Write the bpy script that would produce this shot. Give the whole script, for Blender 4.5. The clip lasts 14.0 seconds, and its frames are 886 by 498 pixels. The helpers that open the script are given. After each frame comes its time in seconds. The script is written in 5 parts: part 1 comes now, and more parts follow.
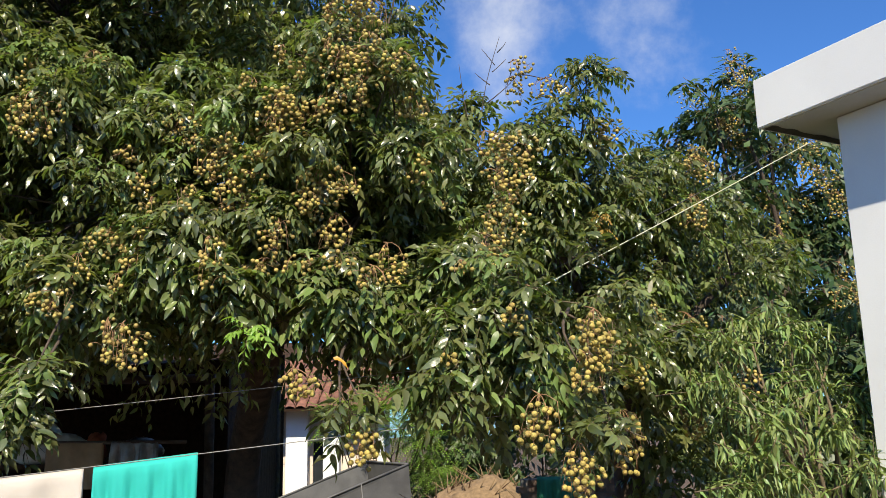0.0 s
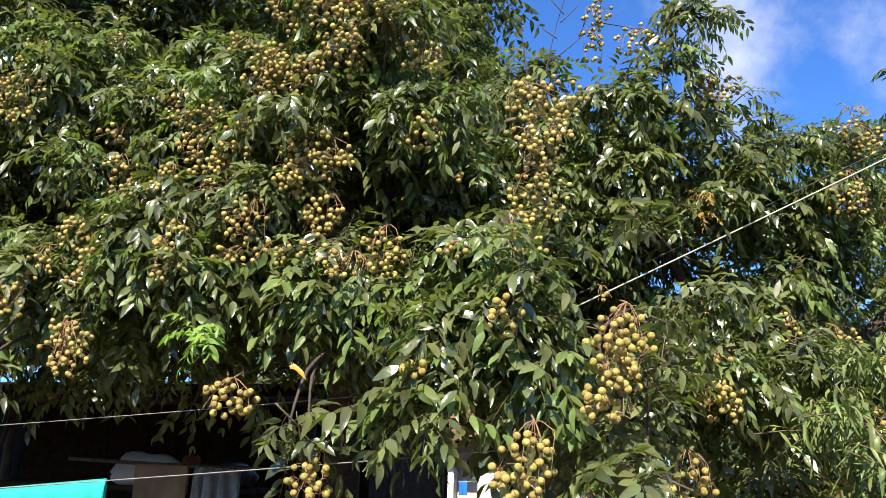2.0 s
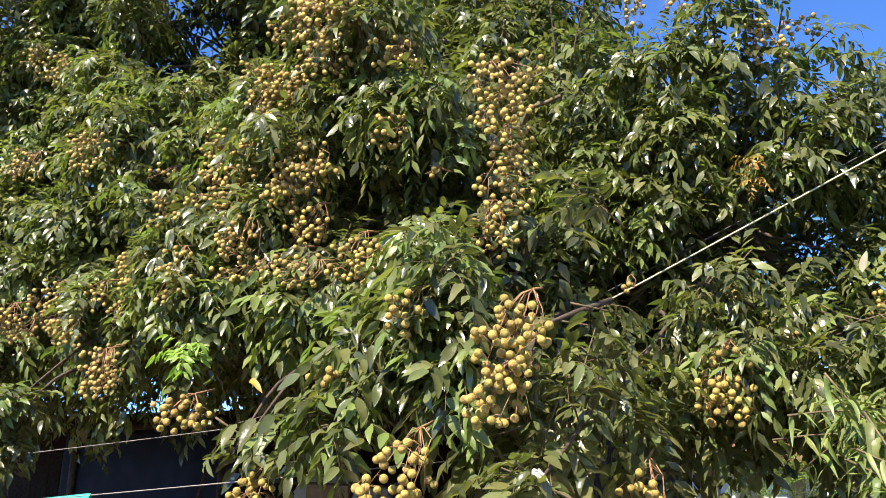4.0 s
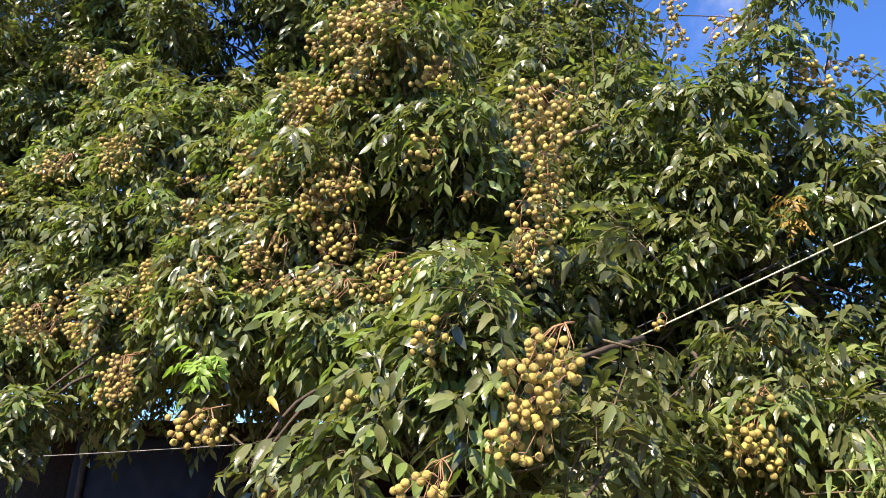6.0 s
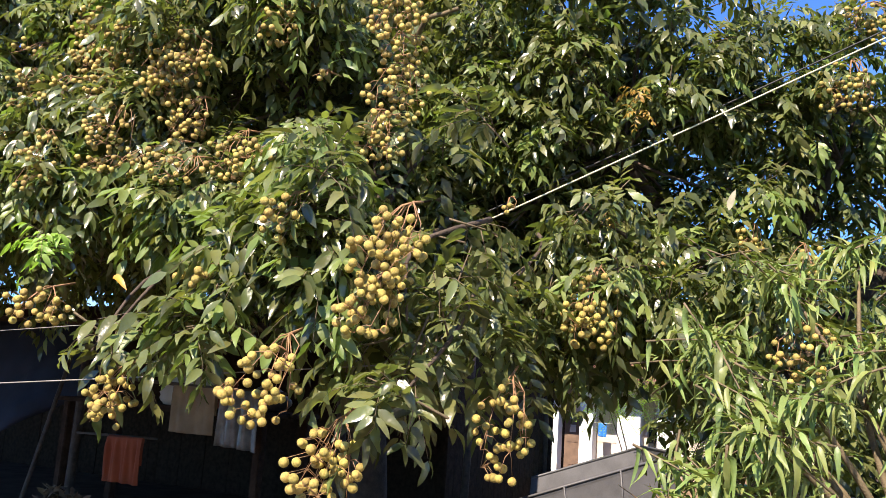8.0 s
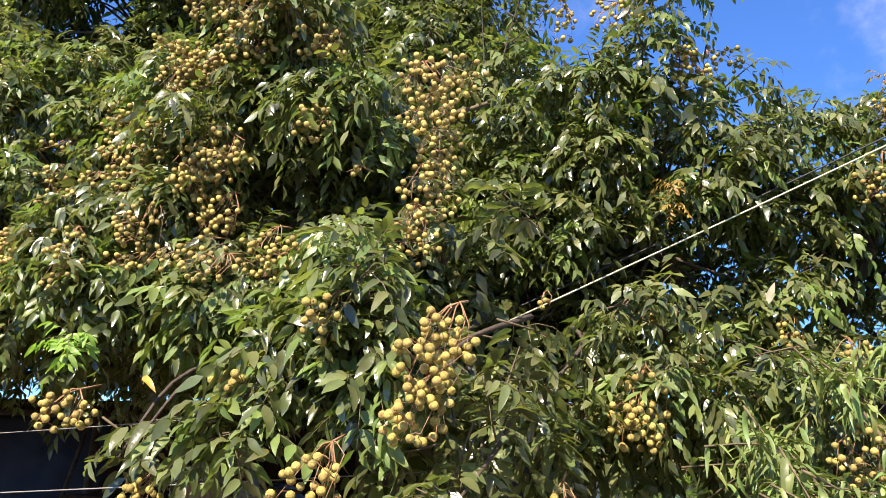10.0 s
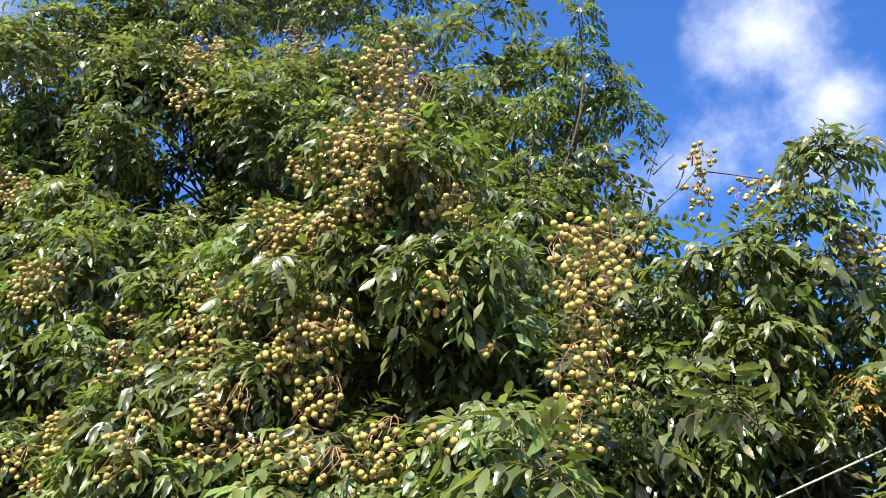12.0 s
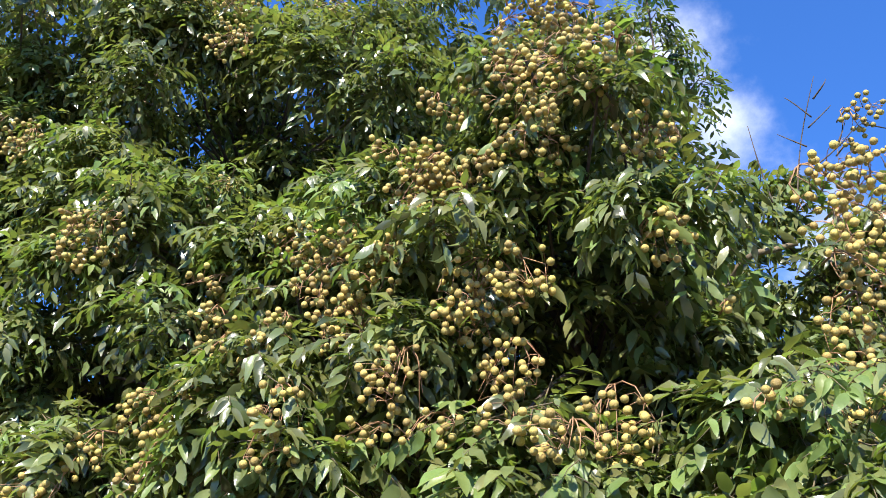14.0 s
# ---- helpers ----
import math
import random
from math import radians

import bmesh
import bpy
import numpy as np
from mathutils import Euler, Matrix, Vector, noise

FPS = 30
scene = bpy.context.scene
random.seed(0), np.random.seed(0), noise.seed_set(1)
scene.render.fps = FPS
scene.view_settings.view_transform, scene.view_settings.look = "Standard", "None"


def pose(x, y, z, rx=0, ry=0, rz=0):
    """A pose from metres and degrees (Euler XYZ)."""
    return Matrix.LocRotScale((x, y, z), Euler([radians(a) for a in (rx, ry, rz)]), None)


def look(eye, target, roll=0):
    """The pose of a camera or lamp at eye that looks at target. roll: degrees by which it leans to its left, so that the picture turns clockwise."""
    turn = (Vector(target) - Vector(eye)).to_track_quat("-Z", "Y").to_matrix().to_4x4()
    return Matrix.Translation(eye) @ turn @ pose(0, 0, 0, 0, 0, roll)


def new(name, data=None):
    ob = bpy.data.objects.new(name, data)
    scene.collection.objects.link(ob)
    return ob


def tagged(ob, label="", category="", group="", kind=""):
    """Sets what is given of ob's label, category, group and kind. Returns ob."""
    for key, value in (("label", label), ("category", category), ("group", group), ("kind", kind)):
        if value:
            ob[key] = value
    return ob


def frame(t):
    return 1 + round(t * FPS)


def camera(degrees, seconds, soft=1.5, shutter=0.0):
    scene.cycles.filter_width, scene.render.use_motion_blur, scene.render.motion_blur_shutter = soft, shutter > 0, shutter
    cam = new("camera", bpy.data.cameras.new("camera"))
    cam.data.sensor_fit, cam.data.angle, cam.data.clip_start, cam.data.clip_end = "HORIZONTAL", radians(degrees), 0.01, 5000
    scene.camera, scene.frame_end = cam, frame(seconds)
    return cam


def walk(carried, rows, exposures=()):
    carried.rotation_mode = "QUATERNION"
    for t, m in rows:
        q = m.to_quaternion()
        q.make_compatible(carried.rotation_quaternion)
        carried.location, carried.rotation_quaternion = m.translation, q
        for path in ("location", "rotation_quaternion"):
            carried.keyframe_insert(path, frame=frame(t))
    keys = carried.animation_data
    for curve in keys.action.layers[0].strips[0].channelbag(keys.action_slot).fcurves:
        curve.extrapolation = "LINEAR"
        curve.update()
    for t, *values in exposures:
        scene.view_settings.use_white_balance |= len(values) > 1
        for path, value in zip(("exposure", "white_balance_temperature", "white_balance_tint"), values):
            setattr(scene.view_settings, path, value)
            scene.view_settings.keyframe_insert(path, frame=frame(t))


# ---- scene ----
cam = camera(54.5, 14.0, 0.75)
PATH = [
    (0, (-0.008, 0.024, 1.528), (0.006, 1.982, 1.937), -1.2),
    (0.5, (0.112, 0.347, 1.51), (0.072, 2.309, 1.898), -0.8),
    (1, (0.422, 0.645, 1.498), (0.232, 2.595, 1.896), -0.8),
    (1.5, (0.705, 0.958, 1.49), (0.331, 2.869, 1.949), 0.0),
    (2, (0.92, 1.257, 1.521), (0.421, 3.131, 2.011), 1.6),
    (2.2, (1.036, 1.351, 1.508), (0.457, 3.204, 1.988), 1.8),
    (4.3, (2.084, 2.074, 1.527), (0.937, 3.619, 2.072), 1.8),
    (4.5, (2.054, 2.076, 1.536), (0.885, 3.598, 2.099), 2.2),
    (5, (1.991, 2.061, 1.549), (0.764, 3.517, 2.163), 3.4),
    (5.5, (1.957, 2.068, 1.563), (0.738, 3.521, 2.2), 3.9),
    (6, (1.981, 2.079, 1.555), (0.841, 3.621, 2.122), 5.1),
    (6.5, (2.009, 2.091, 1.529), (0.972, 3.753, 1.933), 6.3),
    (7, (2.039, 2.097, 1.512), (1.074, 3.824, 1.81), 5.9),
    (7.2, (2.048, 2.102, 1.5), (1.107, 3.846, 1.769), 5.5),
    (9.3, (2.008, 2.058, 1.578), (1.134, 3.788, 2.071), 2.3),
    (9.5, (1.986, 2.067, 1.58), (1.098, 3.788, 2.079), 2.5),
    (10, (1.89, 2.085, 1.575), (1.001, 3.796, 2.106), 3.7),
    (10.5, (1.735, 2.099, 1.57), (0.794, 3.765, 2.155), 5.2),
    (11, (1.619, 2.182, 1.602), (0.632, 3.769, 2.315), 6.0),
    (11.2, (1.584, 2.287, 1.632), (0.585, 3.817, 2.446), 7.0),
    (11.5, (1.489, 2.364, 1.649), (0.509, 3.837, 2.582), 7.7),
    (12, (1.245, 2.419, 1.65), (0.356, 3.92, 2.628), 6.6),
    (12.5, (0.954, 2.403, 1.632), (0.216, 3.969, 2.634), 5.7),
    (13, (0.734, 2.528, 1.662), (0.024, 4.008, 2.805), 4.4),
    (13.5, (0.455, 2.56, 1.659), (-0.304, 4.022, 2.792), 4.0),
    (14, (0.131, 2.535, 1.643), (-0.546, 4.119, 2.658), 3.8),
]
walk(cam, [(t, look(eye, target, roll)) for t, eye, target, roll in PATH], [
    (0, 0.72, 6900, 8), (2, 1.08, 6550, 12), (4.3, 1.32, 6950, 17), (7, 1.32, 7050, 19), (9.5, 1.33, 6950, 17), (11, 1.38, 6900, 17), (12, 1.4, 6550, 11), (13.5, 1.42, 6100, 12), (14, 1.44, 6250, 12)])

# ---- sky, sun ----
SUN_ELEVATION, SUN_AZIMUTH = 46.0, 270.0   # azimuth counted from +x towards +y
sun_way = Vector((math.cos(radians(SUN_ELEVATION)) * math.cos(radians(SUN_AZIMUTH)),
                  math.cos(radians(SUN_ELEVATION)) * math.sin(radians(SUN_AZIMUTH)),
                  math.sin(radians(SUN_ELEVATION))))
sun = new("sun", bpy.data.lights.new("sun", "SUN"))
sun.data.energy, sun.data.angle, sun.data.color = 4.8, radians(0.5), (1.0, 0.92, 0.78)
sun.matrix_world = look((0, 0, 0), -sun_way)
sun.location = sun_way * 30


def build_world():
    world = bpy.data.worlds.new("sky")
    scene.world = world
    world.use_nodes = True
    nt = world.node_tree
    nt.nodes.clear()
    N, L = nt.nodes.new, nt.links.new
    sky = N("ShaderNodeTexSky")
    sky.sky_type, sky.sun_disc = "NISHITA", False
    sky.sun_elevation, sky.sun_rotation = radians(SUN_ELEVATION), radians(90 - SUN_AZIMUTH)
    sky.dust_density, sky.ozone_density, sky.air_density = 0.3, 2.0, 1.0
    co = N("ShaderNodeTexCoord")
    big = N("ShaderNodeTexNoise")
    big.inputs["Scale"].default_value, big.inputs["Detail"].default_value, big.inputs["Roughness"].default_value = 5.5, 8.0, 0.6
    L(co.outputs["Generated"], big.inputs["Vector"])
    # drifting cumulus puffs: each a direction and an angular size, broken up by the noise
    total = None
    for way, size, gain in CLOUDS:
        dist = N("ShaderNodeVectorMath")
        dist.operation = "DISTANCE"
        L(co.outputs["Generated"], dist.inputs[0])
        dist.inputs[1].default_value = Vector(way).normalized()
        ramp = N("ShaderNodeMapRange")
        ramp.inputs["From Min"].default_value, ramp.inputs["From Max"].default_value = 0.0, size
        ramp.inputs["To Min"].default_value, ramp.inputs["To Max"].default_value = gain, 0.0
        L(dist.outputs["Value"], ramp.inputs["Value"])
        if total is None:
            total = ramp.outputs["Result"]
        else:
            m = N("ShaderNodeMath")
            m.operation = "MAXIMUM"
            L(total, m.inputs[0]), L(ramp.outputs["Result"], m.inputs[1])
            total = m.outputs[0]
    add = N("ShaderNodeMath")
    add.operation, add.inputs[1].default_value = "MULTIPLY_ADD", 1.9
    L(big.outputs["Fac"], add.inputs[0]), L(total, add.inputs[2])
    mask = N("ShaderNodeMapRange")
    mask.interpolation_type = "SMOOTHSTEP"
    mask.inputs["From Min"].default_value, mask.inputs["From Max"].default_value = 1.08, 1.85
    mask.inputs["To Max"].default_value = 0.82
    L(add.outputs[0], mask.inputs["Value"])
    mix = N("ShaderNodeMix")
    mix.data_type = "RGBA"
    L(mask.outputs["Result"], mix.inputs["Factor"])
    tint = N("ShaderNodeMix")
    tint.data_type, tint.blend_type = "RGBA", "MULTIPLY"
    tint.inputs["Factor"].default_value = 1.0
    L(sky.outputs["Color"], tint.inputs["A"])
    tint.inputs["B"].default_value = (0.42, 0.82, 1.4, 1)
    L(tint.outputs["Result"], mix.inputs["A"])
    mix.inputs["B"].default_value = (6.6, 6.9, 7.7, 1)
    bg, out = N("ShaderNodeBackground"), N("ShaderNodeOutputWorld")
    bg.inputs["Strength"].default_value = 0.083
    L(mix.outputs["Result"], bg.inputs["Color"]), L(bg.outputs["Background"], out.inputs["Surface"])


CLOUDS = [((-0.06, 0.735, 0.675), 0.12, 0.6), ((-0.02, 0.79, 0.615), 0.09, 0.55), ((-0.045, 0.765, 0.643), 0.1, 0.52), ((-0.15, 0.79, 0.59), 0.12, 0.42),
          ((0.07, 0.89, 0.45), 0.16, 0.55), ((0.2, 0.875, 0.44), 0.13, 0.34), ((-0.24, 0.805, 0.54), 0.14, 0.4), ((-0.81, 0.29, 0.52), 0.22, 0.7), ((-0.33, 0.548, 0.768), 0.08, 0.35)]
build_world()


# ---- materials ----
def material(name, colour, rough=0.6, vary=0.25, scale=8.0, bump=0.15, bump_scale=60.0, metal=0.0, second=None, spec=0.5, island=0.0, hue=0.0, translucent=0.0, object_vary=0.0):
    """A base colour broken up by two scales of noise, with fine relief; island: how much each separate piece differs."""
    mat = bpy.data.materials.new(name)
    mat.use_nodes = True
    nt = mat.node_tree
    N, L = nt.nodes.new, nt.links.new
    bsdf, out = nt.nodes["Principled BSDF"], nt.nodes["Material Output"]
    co = N("ShaderNodeTexCoord")
    n1, n2 = N("ShaderNodeTexNoise"), N("ShaderNodeTexNoise")
    n1.inputs["Scale"].default_value, n1.inputs["Detail"].default_value = scale, 5.0
    n2.inputs["Scale"].default_value, n2.inputs["Detail"].default_value = bump_scale, 4.0
    L(co.outputs["Object"], n1.inputs["Vector"]), L(co.outputs["Object"], n2.inputs["Vector"])
    mix = N("ShaderNodeMix")
    mix.data_type = "RGBA"
    second = second or tuple(c * (1 - vary) for c in colour)
    mix.inputs["A"].default_value, mix.inputs["B"].default_value = (*colour, 1), (*second, 1)
    ramp = N("ShaderNodeMapRange")
    ramp.inputs["From Min"].default_value, ramp.inputs["From Max"].default_value = 0.35, 0.68
    L(n1.outputs["Fac"], ramp.inputs["Value"]), L(ramp.outputs["Result"], mix.inputs["Factor"])
    col = mix.outputs["Result"]
    fine = N("ShaderNodeMix")
    fine.data_type, fine.blend_type = "RGBA", "MULTIPLY"
    fine.inputs["Factor"].default_value = min(1.0, vary)
    L(col, fine.inputs["A"]), L(n2.outputs["Fac"], fine.inputs["B"])
    hsv = N("ShaderNodeHueSaturation")
    L(fine.outputs["Result"], hsv.inputs["Color"])
    if island or hue or object_vary:
        if object_vary:
            src = N("ShaderNodeObjectInfo").outputs["Random"]
        else:
            src = N("ShaderNodeNewGeometry").outputs["Random Per Island"]
        v = N("ShaderNodeMapRange")
        amount = island or object_vary
        v.inputs["To Min"].default_value, v.inputs["To Max"].default_value = 1 - amount, 1 + amount
        L(src, v.inputs["Value"]), L(v.outputs["Result"], hsv.inputs["Value"])
        white = N("ShaderNodeTexWhiteNoise")
        white.noise_dimensions = "1D"
        L(src, white.inputs["W"])
        h = N("ShaderNodeMapRange")
        h.inputs["To Min"].default_value, h.inputs["To Max"].default_value = 0.5 - hue, 0.5 + hue
        L(white.outputs["Value"], h.inputs["Value"]), L(h.outputs["Result"], hsv.inputs["Hue"])
    L(hsv.outputs["Color"], bsdf.inputs["Base Color"])
    bsdf.inputs["Roughness"].default_value, bsdf.inputs["Metallic"].default_value = rough, metal
    bsdf.inputs["Specular IOR Level"].default_value = spec
    if bump:
        b = N("ShaderNodeBump")
        b.inputs["Strength"].default_value, b.inputs["Distance"].default_value = bump, 0.01
        L(n2.outputs["Fac"], b.inputs["Height"]), L(b.outputs["Normal"], bsdf.inputs["Normal"])
    if translucent:
        tr, ms = N("ShaderNodeBsdfTranslucent"), N("ShaderNodeMixShader")
        warm = N("ShaderNodeMix")
        warm.data_type, warm.blend_type = "RGBA", "MULTIPLY"
        warm.inputs["Factor"].default_value = 1.0
        warm.inputs["B"].default_value = (1.35, 1.5, 0.6, 1)
        L(hsv.outputs["Color"], warm.inputs["A"]), L(warm.outputs["Result"], tr.inputs["Color"])
        ms.inputs["Fac"].default_value = translucent
        L(bsdf.outputs["BSDF"], ms.inputs[1]), L(tr.outputs["BSDF"], ms.inputs[2]), L(ms.outputs["Shader"], out.inputs["Surface"])
    return mat


LEAF = material("longan_leaf", (0.196, 0.222, 0.08), 0.27, 0.35, 5, 0.25, 40, second=(0.115, 0.14, 0.052), spec=0.8, island=0.55, hue=0.03, translucent=0.38)
YOUNG = material("young_leaf", (0.2, 0.27, 0.075), 0.4, 0.25, 6, 0.2, 45, second=(0.16, 0.22, 0.06), island=0.25, hue=0.02, translucent=0.35)
LIME = material("lime_leaf", (0.3, 0.48, 0.09), 0.42, 0.2, 6, 0.2, 45, island=0.15, hue=0.01, translucent=0.4)
RUSTY = material("rusty_flush", (0.45, 0.28, 0.06), 0.45, 0.3, 20, 0.2, 60, island=0.3, hue=0.02, translucent=0.3)
PALE = material("pale_dead_leaf", (0.5, 0.47, 0.33), 0.7, 0.3, 20, 0.2, 60, translucent=0.2)
BROWN = material("brown_dead_leaf", (0.42, 0.2, 0.06), 0.75, 0.3, 20, 0.2, 60, translucent=0.1)
YELLOW = material("yellow_leaf", (0.6, 0.3, 0.03), 0.5, 0.3, 20, 0.2, 60)
PEACH = material("peach_leaf", (0.215, 0.29, 0.08), 0.45, 0.3, 6, 0.2, 50, second=(0.185, 0.235, 0.075), island=0.3, hue=0.03, translucent=0.22)
DISTANT = material("distant_leaf", (0.085, 0.125, 0.04), 0.45, 0.3, 1.2, 0.0, 10, second=(0.05, 0.09, 0.03), island=0.4, hue=0.03, translucent=0.2)
TWIG = material("green_brown_twig", (0.2, 0.15, 0.08), 0.75, 0.4, 30, 0.4, 150)
BARK = material("grey_brown_bark", (0.12, 0.085, 0.058), 0.9, 0.5, 14, 0.8, 70)
STALK = material("fruit_stalk", (0.42, 0.235, 0.11), 0.7, 0.35, 40, 0.3, 200)
RIND = material("longan_rind", (0.54, 0.42, 0.1), 0.66, 0.45, 70, 0.35, 420, second=(0.4, 0.29, 0.075), island=0.42, hue=0.012)
RIND_PIECE = material("longan_rind_near", (0.6, 0.47, 0.11), 0.66, 0.45, 1.3, 0.5, 9, second=(0.38, 0.275, 0.07), object_vary=0.28, hue=0.012)
WHITE_WALL = material("white_wall_paint", (0.82, 0.82, 0.8), 0.8, 0.07, 1.5, 0.06, 120)
SOFFIT = material("soffit_grey", (0.62, 0.6, 0.56), 0.85, 0.15, 2.5, 0.15, 90)
DAMP = material("damp_stain", (0.12, 0.1, 0.08), 0.9, 0.5, 9, 0.2, 80)
SOIL = material("bare_soil", (0.16, 0.11, 0.07), 0.95, 0.45, 2.5, 0.6, 30, spec=0.2)
STEEL = material("grey_steel_sheet", (0.13, 0.13, 0.135), 0.55, 0.3, 4, 0.1, 60, metal=0.2)
CREAM = material("cream_plaster", (0.7, 0.6, 0.5), 0.85, 0.15, 2.0, 0.15, 80)
TILE = material("clay_roof_tile", (0.3, 0.13, 0.08), 0.85, 0.45, 7, 0.4, 80, object_vary=0.2)
# Wood toned near black; the shed's and porch's shade is in this colour.
DARK_WOOD = material("shade_dark_wood", (0.075, 0.043, 0.026), 0.92, 0.5, 12, 0.4, 90, spec=0.15)
TEAL = material("teal_cotton", (0.02, 0.5, 0.42), 0.85, 0.12, 3, 0.25, 900, translucent=0.12)
BEIGE = material("beige_cotton", (0.62, 0.55, 0.47), 0.9, 0.15, 5, 0.25, 900, translucent=0.12)
LINE = material("weathered_cord", (0.3, 0.28, 0.24), 0.7, 0.3, 30, 0.2, 300)
CORD = material("pale_nylon_cord", (0.62, 0.6, 0.42), 0.6, 0.2, 30, 0.2, 300)
DARK_CABLE = material("dark_cable", (0.03, 0.03, 0.03), 0.6, 0.2, 30, 0.1, 300)
PLASTIC = material("grey_plastic_film", (0.12, 0.12, 0.125), 0.3, 0.6, 9, 0.5, 30)
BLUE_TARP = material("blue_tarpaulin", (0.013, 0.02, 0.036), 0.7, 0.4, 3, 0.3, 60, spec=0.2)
ORANGE = material("orange_cloth", (0.36, 0.075, 0.025), 0.92, 0.2, 6, 0.2, 500)
BLUE_CLOTH = material("blue_cloth", (0.02, 0.2, 0.6), 0.85, 0.2, 6, 0.2, 500)
TAN = material("tan_cloth", (0.36, 0.24, 0.13), 0.9, 0.3, 6, 0.2, 500)
REED = material("dry_straw", (0.3, 0.2, 0.11), 0.95, 0.4, 20, 0.4, 120)


# ---- building helpers ----
def part(name, bm, mat, parent=None, label="", smooth=False):
    """Links a bmesh as one mesh object under a thing or a part."""
    me = bpy.data.meshes.new(name)
    bm.to_mesh(me)
    bm.free()
    return mesh_part(name, me, mat, parent, label, smooth)


def mesh_part(name, me, mat, parent=None, label="", smooth=False):
    if mat is not None and not me.materials:
        me.materials.append(mat)
    if smooth:
        me.shade_smooth()
    ob = new(name, me)
    ob.parent = parent
    if label:
        ob["label"] = label
    return ob


def thing(name, place, label, category, group="", kind=""):
    e = new(name)
    e.empty_display_size = 0.1
    e.location = place
    return tagged(e, label, category, group, kind)


def box(bm, lo, hi, bevel=0.0, m=None):
    verts = bmesh.ops.create_cube(bm, size=1)["verts"]
    for v in verts:
        v.co = Vector([lo[i] + (v.co[i] + 0.5) * (hi[i] - lo[i]) for i in range(3)])
    if bevel:
        edges = list({e for v in verts for e in v.link_edges})
        verts = list({v for f in bmesh.ops.bevel(bm, geom=edges, offset=bevel, segments=2, affect="EDGES")["faces"] for v in f.verts} | {v for v in verts if v.is_valid})
    if m is not None:
        for v in verts:
            v.co = m @ v.co
    return bm


def tube_arrays(points, radii, sides=6):
    """Verts and faces of a tapered tube along a run of points."""
    pts = np.array(points, float)
    tan = np.gradient(pts, axis=0)
    tan /= np.linalg.norm(tan, axis=1)[:, None] + 1e-9
    ref = np.array((0.31, 0.17, 0.93))
    verts, faces = [], []
    for p, t, r in zip(pts, tan, radii):
        u = np.cross(t, ref)
        if np.linalg.norm(u) < 0.05:
            u = np.cross(t, (1, 0, 0))
        u /= np.linalg.norm(u)
        w = np.cross(t, u)
        for k in range(sides):
            a = 2 * math.pi * k / sides
            verts.append(p + r * (math.cos(a) * u + math.sin(a) * w))
    n = len(pts)
    for i in range(n - 1):
        for k in range(sides):
            a, b = i * sides + k, i * sides + (k + 1) % sides
            faces.append((a, b, b + sides, a + sides))
    faces.append(tuple(range(sides - 1, -1, -1)))
    faces.append(tuple((n - 1) * sides + k for k in range(sides)))
    return np.array(verts), faces


class Soup:
    """Gathers loose pieces of mesh, each with a material slot, into one mesh."""
    def __init__(self):
        self.v, self.f, self.m, self.n = [], [], [], 0

    def add(self, verts, faces, slot=0):
        self.v.append(np.asarray(verts, float))
        self.f.extend(tuple(i + self.n for i in f) for f in faces)
        self.m.extend([slot] * len(faces))
        self.n += len(verts)

    def mesh(self, name, mats, smooth=True):
        me = bpy.data.meshes.new(name)
        me.from_pydata(np.concatenate(self.v).tolist(), [], self.f)
        for m in mats:
            me.materials.append(m)
        me.polygons.foreach_set("material_index", self.m)
        if smooth:
            me.shade_smooth()
        return me


def unit(v):
    v = np.asarray(v, float)
    return v / (np.linalg.norm(v) + 1e-9)


def leaflet(base, way, up, length, width, curl=0.25, fold=0.25, rows=5, wave=0.0, bend=0.0):
    """One leaf blade: a folded, wavy oval drawn out to a point at both ends, three verts across."""
    way = unit(way)
    side = unit(np.cross(way, up))
    nrm = unit(np.cross(side, way))
    verts, faces = [], []
    for i in range(rows):
        s = i / (rows - 1)
        half = 0.5 * width * math.sin(math.pi * (0.04 + 0.94 * s) ** 0.8) ** 0.8
        dip = 0.09 * wave * length * math.sin(7 * s + 9 * bend)
        mid = base + way * length * s - nrm * (curl * length * s * s + dip) + side * bend * length * s * s
        lift, ripple = nrm * fold * half, nrm * wave * half * math.sin(9 * s + 11 * bend)
        a = len(verts)
        if 0 < i < rows - 1:
            verts += [mid - side * half + lift + ripple, mid, mid + side * half + lift - ripple]
            faces += [(0, 1, 2, 3)] if i == 1 else [(a - 3, a - 2, a + 1, a), (a - 2, a - 1, a + 2, a + 1)]
        else:
            verts.append(mid)
            faces += [(a - 2, a - 1, a, a - 3)] if i else []
    faces[0] = (2, 1, 0, 3)
    return np.array(verts), faces


UP = np.array((0.0, 0.0, 1.0))


